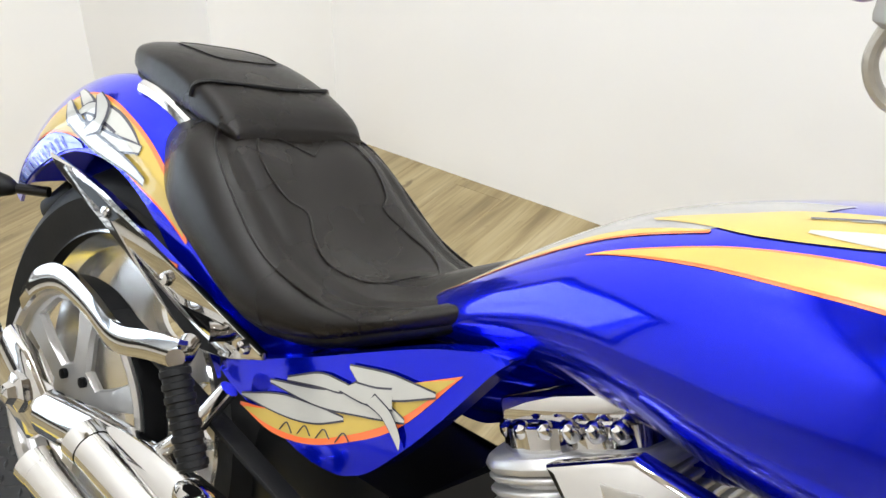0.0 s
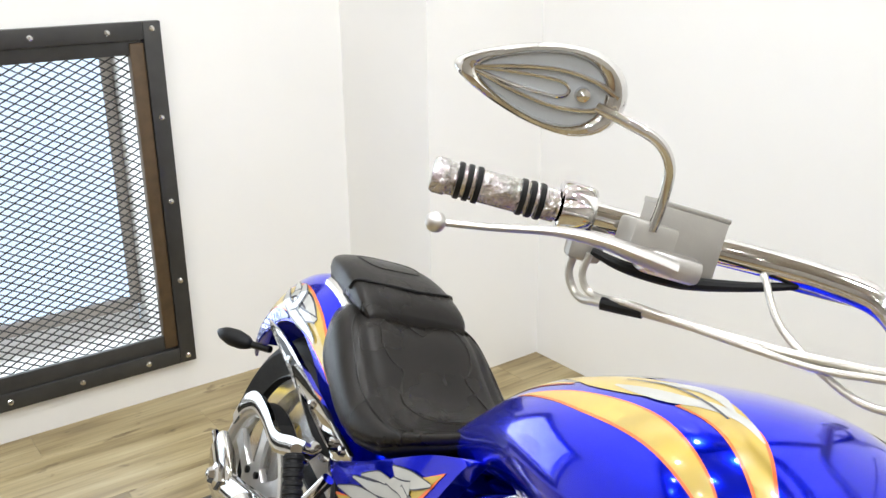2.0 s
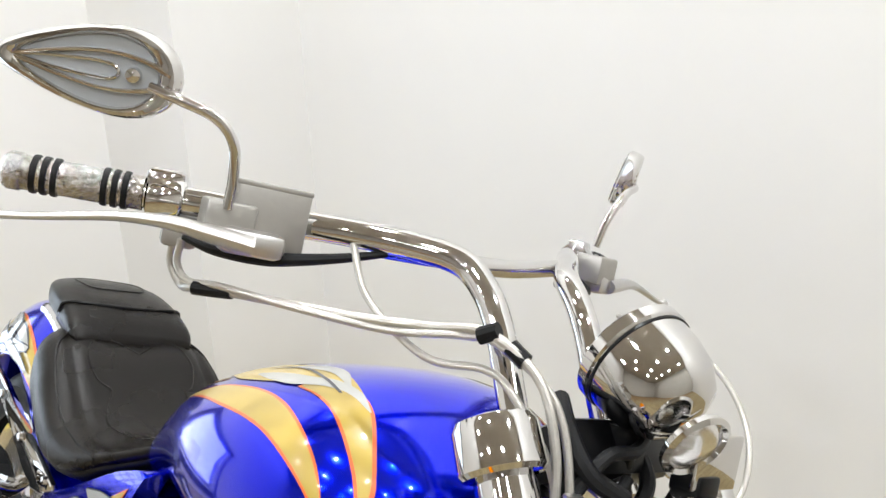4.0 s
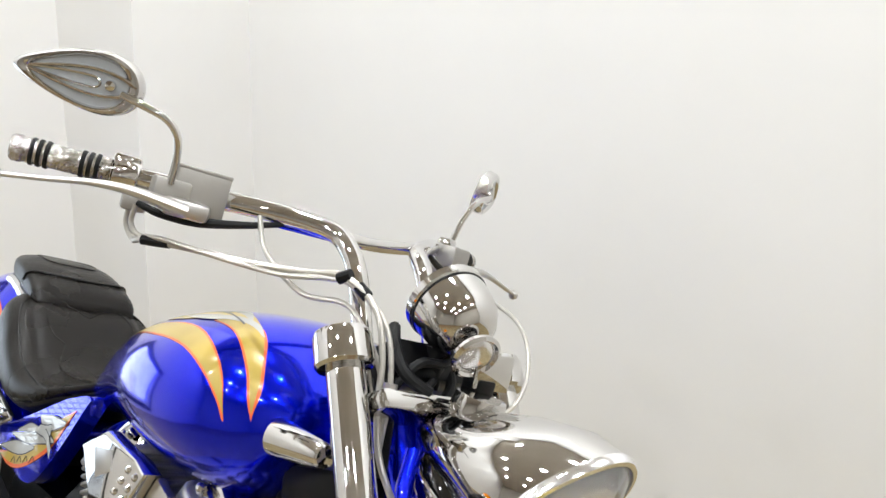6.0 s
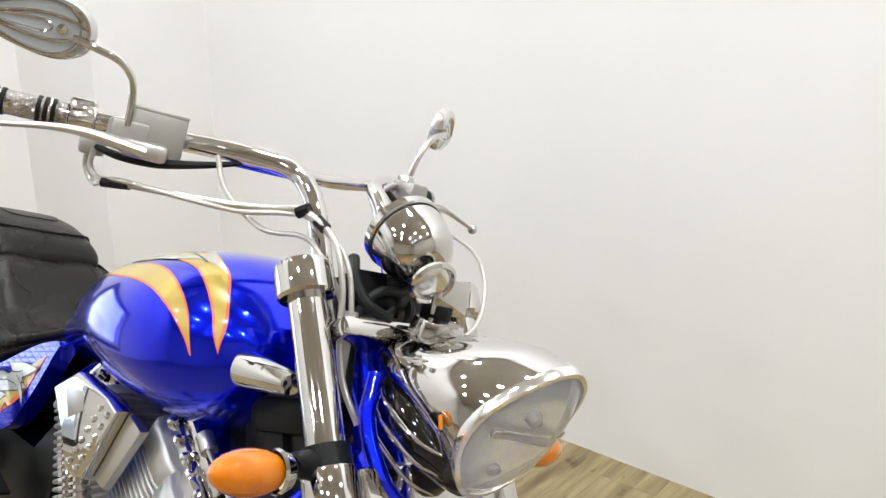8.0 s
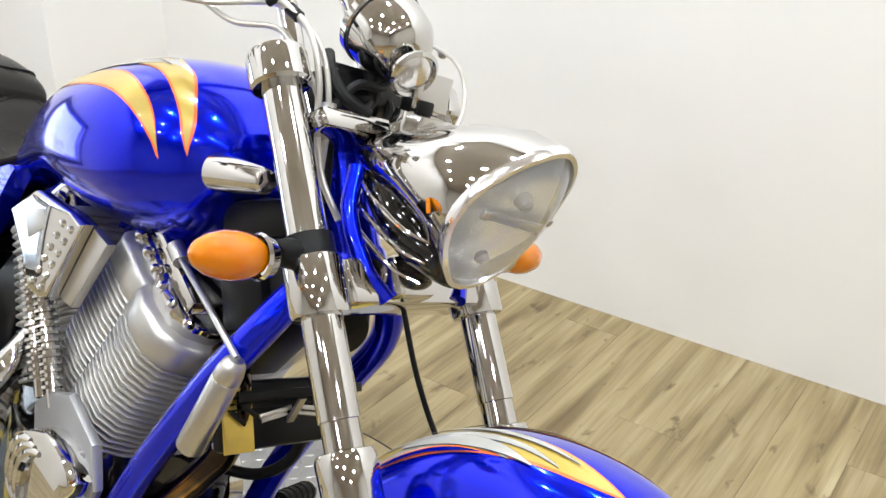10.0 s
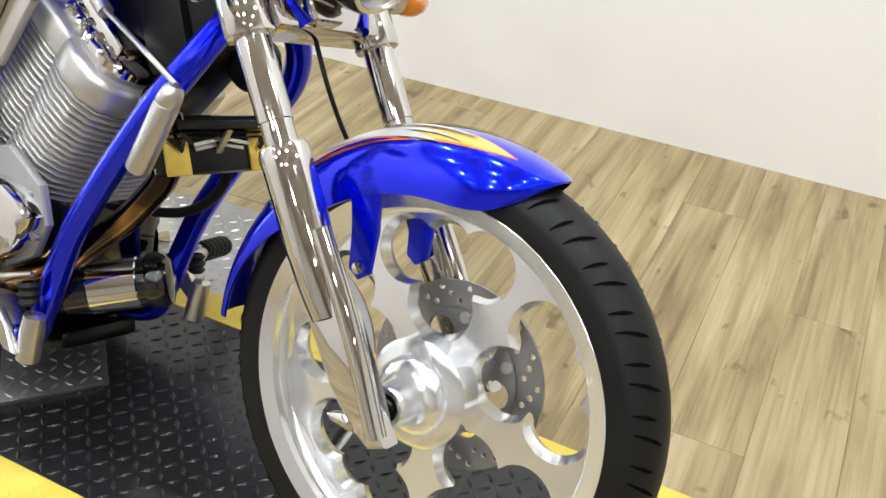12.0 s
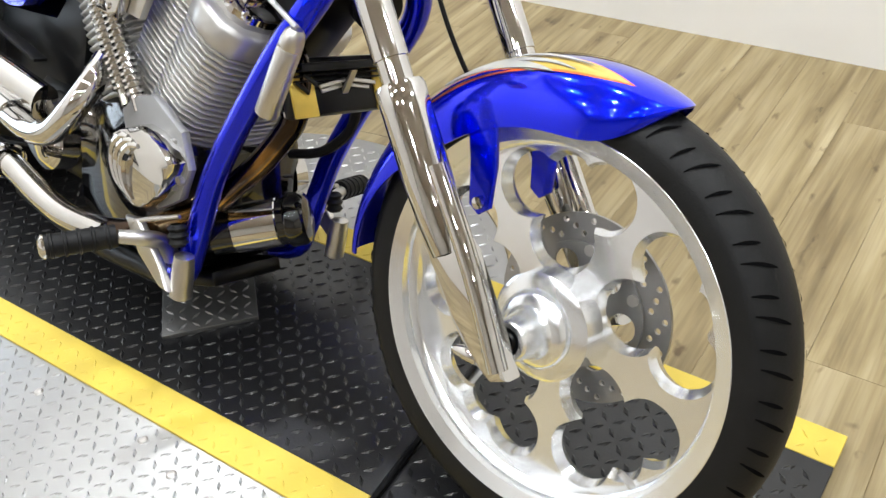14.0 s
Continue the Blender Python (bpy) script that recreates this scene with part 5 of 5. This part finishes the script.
def cylinder(name, base, lean, length, fins, label, flip=1, head=.045, wide=1.0):
    """A finned cylinder standing on base (x, z) and leaning forward; the fins are pieces of one shared mesh."""
    m = Matrix.Translation((base[0], 0, base[1])) @ Matrix.Rotation(radians(lean), 4, "Y")
    core = part(name, moved(loft([fin_loop(-.03, .90, flip, wide), fin_loop(length, .90, flip, wide)]), m), SILVER, bike, label)
    pitch = length / fins
    thick = pitch * 0.26
    fin_me = None
    for k in range(fins):
        if fin_me is None:
            ob = part("fin", loft([fin_loop(-thick, .985, flip, wide), fin_loop(-thick * 0.5, 1.0, flip, wide), fin_loop(thick * 0.5, 1.0, flip, wide), fin_loop(thick, .985, flip, wide)]), SILVER, core, sharp=50)
            fin_me = ob.data
        else:
            ob = new("fin", fin_me)
            ob.parent = core
        ob.matrix_local = m @ Matrix.Translation((0, 0, pitch * (k + 0.5)))
    part("cylinder_head", moved(loft([fin_loop(length - .001, 1.0, flip, wide), fin_loop(length + .004, 1.015, flip, wide), fin_loop(length + head - .009, 1.015, flip, wide), fin_loop(length + head - .002, .985, flip, wide), fin_loop(length + head, .95, flip, wide)]), m), SILVER, core, sharp=50)
    length += head - .045
    rk = part("rocker_cover", moved(joined(loft([fin_loop(length + .043, .86, flip, wide), fin_loop(length + .066, .86, flip, wide), fin_loop(length + .072, .80, flip, wide)]), block((.155, .20, .026), (-.012 * flip, 0, length + .080), .006)), m), CHROME, core, "chrome rocker cover", sharp=40)
    for k in range(6):
        p = m @ Vector((flip * (-.075 + .030 * k) * wide, -.106 + (.012 if k > 4 else 0), length + .062))
        part("head_bolt", lathe([(0, .012), (.006, .010), (.009, .004), (.009, -.004)], p, m.to_3x3() @ Vector((0, -.7, .7)), 12), CHROME, core)
    return core


cylinder("front_cylinder", (-.745, .470), 33.2, .215, 19, "silver finned front engine cylinder")
rc = cylinder("rear_cylinder", (-.822, .479), -26.6, .236, 19, "silver finned rear engine cylinder", -1, .014, .80)
# riveted chrome cover on the cylinder's side
cov = part("riveted_cover", plate([(-.918, .715), (-.850, .758), (-.742, .750), (-.703, .744), (-.765, .625), (-.790, .617), (-.824, .621), (-.850, .672)], -.168, -.140, .006), CHROME, rc, "riveted chrome cylinder cover")
part("cover_recess", plate([(-.868, .728), (-.812, .741), (-.800, .715), (-.842, .691)], -.1695, -.166, .001), SATIN, rc)
for k in range(6):
    for j in range(2):
        part("rivet", lathe([(0, 0.005), (0.004, 0.004), (0.006, 0)], (-.727 - .0115 * k - .024 * j, -.168, .731 - .0195 * k + .003 * j), (0, -1, 0), 10), CHROME, rc)
part("cover_grille", plate([(-.704, .740), (-.662, .728), (-.728, .622), (-.764, .626)], -.150, -.135, .003), SATIN, rc)
for k in range(2):
    lo, hi = Vector((-.765 + .040 * k, -.147, .478)), Vector((-.868 + .040 * k, -.150, .655))
    pr = part("pushrod_tube", tube([lo, hi], 0.010, 16, 1), CHROME, bike, "chrome pushrod tube with finned collars")
    for j in range(17):
        part("spring_ring", lathe([(0.009, -0.0026), (0.0165, -0.0020), (0.0165, 0.0020), (0.009, 0.0026)], lo.lerp(hi, .14 + .84 * j / 16), hi - lo, 18), CHROME, pr)
case = part("crankcase", loft([oval(-.98, .46, .22, .11, 40, 4), oval(-.94, .49, .20, .135, 40, 4), oval(-.80, .50, .185, .145, 40, 4), oval(-.70, .49, .185, .145, 40, 4), oval(-.655, .465, .21, .130, 40, 4), oval(-.635, .43, .25, .10, 40, 4)]), GLOSSK, bike, "gloss black engine crankcase with a stained silver side plate")
part("side_plate", plate([(-.770, .470), (-.735, .500), (-.68, .515), (-.60, .475), (-.578, .42), (-.60, .365), (-.66, .33), (-.74, .38)], -.156, -.138, .006), CASEM, case)
for bx, bz in ((-.615, .455), (-.592, .40), (-.61, .385), (-.66, .345), (-.635, .365)):
    part("case_bolt", lathe([(0, 0.008), (0.006, 0.008), (0.007, 0.0)], (bx, -.156, bz), (0, -1, 0), 8), SATIN, case)
cc = part("cam_cover", plate([(-.756, .400), (-.749, .430), (-.71, .455), (-.665, .473), (-.611, .460), (-.580, .433), (-.590, .408), (-.602, .386), (-.630, .358), (-.657, .338), (-.698, .335), (-.741, .368)], -.192, -.150, .014, 2), CHROME, bike, "sculpted chrome cam cover")
for a0 in (0, 1, 2):
    part("cover_scroll", tube([(-.690 + .014 * a0 + .040 * math.cos(q), -.192, .402 - .004 * a0 + .048 * math.sin(q)) for q in (1.5, 2.0, 2.6, 3.2, 3.8, 4.4)], [.004, .008, .010, .009, .006, .003], 10, 5), CHROME, cc)
part("gear_case", block((.24, .22, .20), (-1.05, 0, .36), .04), BLACK, bike)
part("sprocket_cover", lathe([(0, -.165), (.05, -.163), (.072, -.150), (.075, -.115)], (-1.05, 0, .36), (0, 1, 0), 40), CHROME, bike)
part("inner_black_cover", plate([(-1.30, .56), (-1.08, .55), (-1.0, .66), (-.95, .70), (-1.0, .45), (-1.2, .32), (-1.36, .40)], -.10, .10, .01), BLACK, bike)

for s in (-1, 1):
    dt = part("frame_downtube", tube([(-.372, .020 * s, .792), (-.366, .078 * s, .748), (-.390, .112 * s, .682), (-.446, .120 * s, .600), (-.552, .122 * s, .425), (-.604, .122 * s, .280), (-.630, .121 * s, .222), (-.69, .12 * s, .195)], .0205, 18, 6), BLUE, bike, "blue frame tube")
    part("frame_rail", tube([(-.69, .12 * s, .195), (-.95, .12 * s, .175), (-1.2, .12 * s, .20)], .0195, 14, 4), BLACK, dt)
    # forward controls
    ctl = part("footpeg_bracket", tube([(-.66, .13 * s, .245), (-.635, .165 * s, .285), (-.63, .20 * s, .300), (-.645, .235 * s, .305)], [.016, .015, .013, .011], 12, 4), SATIN, bike)
    peg = part("footpeg", tube([(-.650, .235 * s, .305), (-.690, .335 * s, .292)], 0.0185, 18, 1), RUBBER, bike, "black rubber footpeg")
    part("peg_end", lathe([(0, 0.006), (0.012, 0.005), (0.019, 0.0), (0.019, -0.004)], (-.690, .335 * s, .292), (-.37, .92 * s, -.12), 20), CHROME, peg)
    for k in range(5):
        f = 0.12 + 0.19 * k
        part("peg_ring", lathe([(0.0185, -0.003), (0.0205, -0.002), (0.0205, 0.002), (0.0185, 0.003)], (-.650 - .040 * f, (.235 + .10 * f) * s, .305 - .013 * f), (-.37, .92 * s, -.12), 18), RUBBER, peg)
    part("control_lever", plate([(-.700, .315), (-.66, .320), (-.60, .260), (-.575, .225), (-.60, .225), (-.66, .262)], .178 * s, .192 * s, .004), SATIN, ctl)
    part("control_body", lathe([(0, .025), (.016, .022), (.018, 0), (.018, -.05), (.012, -.055)], (-.572, .165 * s, .262), (.1, 0, 1), 16), SATIN, ctl)
    part("control_boot", lathe([(.010, .0), (.016, .006), (.012, .012), (.017, .018), (.012, .024), (.016, .03), (.010, .036)], (-.585, .165 * s, .295), (-.2, 0, 1), 14), RUBBER, ctl)
    part("control_link", tube([(-.675, .19 * s, .312), (-.63, .18 * s, .330), (-.585, .165 * s, .345)], 0.004, 10, 3), SATIN, ctl)

# oil cooler between the frame tubes
TILTC = Matrix.Rotation(radians(-24), 4, "Y")
oc = part("oil_cooler", block((.026, .205, .085), (-.432, .0, .602), .006, TILTC), BLACK, bike, "black oil cooler behind a slotted plate")
for k in range(9):
    part("cooler_fin", block((.030, .195, .0022), (-.432 + .0034 * (k - 4), 0, .602 + .0092 * (k - 4)), 0, TILTC), PLASTIC, oc)
face = part("cooler_plate", block((.004, .200, .012), (-.401, 0, .640), .001, TILTC), BLACK, oc)
part("cooler_plate", block((.004, .200, .008), (-.4315, 0, .566), .001, TILTC), SATIN, oc)
gold_c = material("gold_cooler_badge", (0.72, 0.52, 0.10), 0.35, 0.5, vary=0.2, scale=40)
for s in (-1, 1):
    gp = part("gold_end", block((.004, .044, .078), (-.4165, .082 * s, .603), .001, TILTC), gold_c, oc, "gold end plate with black slots")
    for dz, dy, rr in ((.020, -.004, 40), (.006, .004, 40), (-.010, -.004, 0), (-.022, .002, 0)):
        part("slot", block((.003, .026, .006), (-.414 + .44 * dz, (.082 + dy) * s, .603 + .9 * dz), .0005, TILTC @ Matrix.Rotation(radians(rr * s), 4, "X")), BLACK, gp)
    for k in range(4):
        part("badge_wing", block((.003, .052 - .010 * k, .006), (-.4115 - .004 * k, (.030 - .003 * k) * s, .612 - .0085 * k), .0008, TILTC @ Matrix.Rotation(radians(-9 * s), 4, "X")), SATIN, oc)
oc.location = (.003, 0, -.026)
part("badge_body", plate([(-.402, .632), (-.398, .632), (-.420, .580), (-.426, .580)], -.006, .006, .001), SATIN, oc)
# chrome canister on the right tube with its cap and rod
can = part("chrome_canister", lathe([(0, -.056), (.0165, -.055), (.0175, -.052), (.0175, .050), (.0165, .052), (0, .053)], (-.395, -.142, .600), (.38, .0, .925), 32), SATIN, bike, "chrome canister on the frame tube")
part("canister_cap", lathe([(.0150, .050), (.0170, .054), (.0165, .064), (.014, .075), (.009, .081), (0, .083)], (-.395, -.142, .600), (.38, .0, .925), 24), SATIN, can)
part("control_rod", tube([(-.364, -.142, .676), (-.47, -.120, .709), (-.575, -.102, .743)], .0042, 10, 3), SATIN, can)
part("rod_end", lathe([(0, -.016), (.012, -.014), (.012, .014), (0, .016)], (-.575, -.100, .742), (-.8, .05, .5), 12), SATIN, can)
part("black_horn", lathe([(0, -.02), (.04, -.018), (.042, .0), (.03, .02), (0, .024)], (-.40, .04, .70), (1, -.2, -.2), 28), PLASTIC, bike)
# oil filter and regulator low in front
FLO, FLA = (-.572, -.020, .308), (.70, .62, .28)
flt = part("oil_filter", lathe([(0, -.085), (.034, -.083), (.040, -.076), (.040, .070), (.034, .078), (0, .080)], FLO, FLA, 40), GLOSSK, bike, "gloss black oil filter")
# Chrome band added for the white reflection on the gloss black filter.
part("filter_glint", lathe([(.0405, -.040), (.0420, -.038), (.0420, .036), (.0405, .038)], FLO, FLA, 40), CHROME, flt)
part("filter_housing", lathe([(.036, .050), (.043, .051), (.046, .056), (.046, .076), (.041, .085), (.030, .089), (0, .090)], FLO, FLA, 40), GLOSSK, flt, "black oil filter housing")
part("skid_plate", block((.11, .15, .03), (-.67, 0, .185), .01, Matrix.Rotation(radians(-18), 4, "Y")), BLACK, bike)
part("stator_cover", lathe([(0, .165), (.05, .162), (.075, .15), (.08, .12)], (-.72, 0, .33), (0, 1, 0), 36), CHROME, bike)

# exhaust
part("front_header", tube([(-.505, -.05, .63), (-.455, -.065, .615), (-.430, -.075, .575), (-.436, -.075, .530), (-.458, -.075, .497), (-.505, -.076, .443), (-.562, -.080, .390), (-.620, -.100, .335), (-.70, -.170, .285), (-.80, -.205, .268)], .0200, 20, 7), HEAT, bike, "heat-tinted chrome front header pipe")
part("rear_header", tube([(-.86, -.13, .53), (-.835, -.17, .500), (-.845, -.20, .455), (-.90, -.21, .405), (-.97, -.21, .388), (-1.05, -.205, .392), (-1.12, -.20, .405)], .0225, 20, 7), CHROME, bike, "curved chrome rear header pipe")
ex = part("lower_exhaust", tube([(-.74, -.200, .272), (-.88, -.212, .270), (-1.06, -.215, .310), (-1.30, -.220, .360), (-1.535, -.225, .392)], [.021, .022, .023, .024, .025], 28, 5), CHROME, bike, "long chrome lower exhaust pipe")
ex2 = part("upper_exhaust", tube([(-1.06, -.204, .400), (-1.20, -.212, .430), (-1.45, -.220, .470)], [.0225, .023, .024], 28, 5), CHROME, bike, "chrome upper exhaust pipe")
for pr, p, d in ((ex, (-1.535, -.225, .392), (-1, -.02, .14)), (ex2, (-1.45, -.220, .470), (-1, -.03, .14))):
    part("slash_tip", lathe([(.025, -.01), (.0262, .0), (.0266, .012), (.0235, .014), (.022, -.03), (0, -.032)], p, d, 32), CHROME, pr)
clamp_e = part("heat_shield_clamp", lathe([(.030, -.008), (.034, -.006), (.034, .006), (.030, .008)], (-1.06, -.215, .310), (-1, 0, .13), 28), CHROME, ex)
# swing arm, belt guard, passenger peg
for s in (-1, 1):
    sw = part("swing_arm", tube([(-1.02, .16 * s, .42), (-1.20, .185 * s, .455), (-1.40, .19 * s, .465), (-1.59, .19 * s, .435)], [.028, .030, .027, .024], 18, 5, 1.3), CHROME, bike, "chrome swing arm")
    part("axle_block", plate([(-1.72, .468), (-1.695, .513), (-1.64, .498), (-1.58, .458), (-1.57, .418), (-1.61, .388), (-1.68, .408)], .182 * s, .206 * s, .008), CHROME, sw)
    part("axle_nut", lathe([(0, .024), (.012, .022), (.016, .012), (.026, .008), (.028, 0)], (-1.635, .206 * s, .447), (0, s, 0), 6), CHROME, sw)
    part("adjuster", tube([(-1.70, .194 * s, .468), (-1.74, .194 * s, .493)], .007, 10, 1), CHROME, sw)
    part("shock_strut", tube([(-1.30, .16 * s, .60), (-1.335, .18 * s, .53), (-1.40, .185 * s, .46)], .011, 12, 3), CHROME, sw)
guard = part("belt_guard", loft([[(x, y, z), (x, y - .012, z + .004), (x + .002, y - .016, z - .012), (x + .004, y - .012, z - .03), (x + .006, y, z - .034)] for x, y, z in (tuple(p) for p in curve_points([(-1.69, -.158, .515), (-1.655, -.160, .555), (-1.60, -.162, .580), (-1.53, -.165, .575), (-1.46, -.168, .560), (-1.39, -.170, .580), (-1.33, -.172, .595)], 5))]), CHROME, bike, "chrome belt guard")
guard.location = (-.035, 0, .034)
part("belt_run", block((.52, .026, .006), (-1.31, -.148, .545), .001, Matrix.Rotation(radians(12), 4, "Y")), RUBBER, bike, "black toothed drive belt")
part("belt_run", block((.52, .026, .006), (-1.31, -.148, .285), .001, Matrix.Rotation(radians(-10), 4, "Y")), RUBBER, bike)
pb = part("passenger_peg_bracket", tube([(-1.33, -.165, .61), (-1.31, -.19, .605), (-1.275, -.225, .625)], [.012, .013, .010], 12, 4), CHROME, bike)
pp = part("passenger_peg", tube([(-1.268, -.230, .620), (-1.208, -.232, .532)], .0145, 20, 1), RUBBER, bike, "ribbed black rubber passenger peg")
for k in range(8):
    f = 0.06 + 0.125 * k
    part("peg_rib", lathe([(.0145, -.0042), (.0165, -.003), (.0165, .003), (.0145, .0042)], (-1.268 + .060 * f, -.230 - .002 * f, .620 - .088 * f), (.56, -.02, -.82), 20), RUBBER, pp)
part("peg_mount", block((.045, .03, .035), (-1.200, -.232, .500), .008), CHROME, pp)
part("peg_mount_bolt", lathe([(0, .014), (.013, .012), (.015, 0)], (-1.185, -.247, .505), (0, -1, 0), 18), CHROME, pp)
pp.location = pb.location = (-.052, .01, .008)
part("side_stand", tube([(-.88, .13, .17), (-.87, .22, .11), (-.86, .315, .105)], [.014, .012, .011], 12, 3), BLACK, bike)
# ---- floor planks, each a piece of the floor ----
PW, PL = 0.152, 1.22
plank_me = None
for i in range(-22, 20):
    off = (i * 0.37) % 1.0 * PL
    for j in range(-3, 3):
        x, y = i * PW + 0.03, j * PL + off
        if not (-3.2 < x < 2.8 and -2.9 < y < 2.0):
            continue
        if plank_me is None:
            bm = block((PW - 0.0004, PL - 0.0004, 0.006), (0, 0, 0), 0.0005, seg=1)
            ob = part("plank", bm, PLANK, floor)
            plank_me = ob.data
        else:
            ob = new("plank", plank_me)
            ob.parent = floor
        ob.location = (x, y, ZF - 0.003)
# ceiling lamp housings over the lights
for lx, ly in LAMPS:
    tagged(part("ceiling_lamp", lathe([(0, 0.0), (0.13, 0.0), (0.14, -0.006), (0.14, -0.03), (0, -0.03)], (lx, ly, CEIL), (0, 0, 1), 32), SATIN), "round flush ceiling lamp with an aluminium housing", "lamp", group="ceiling lamps")
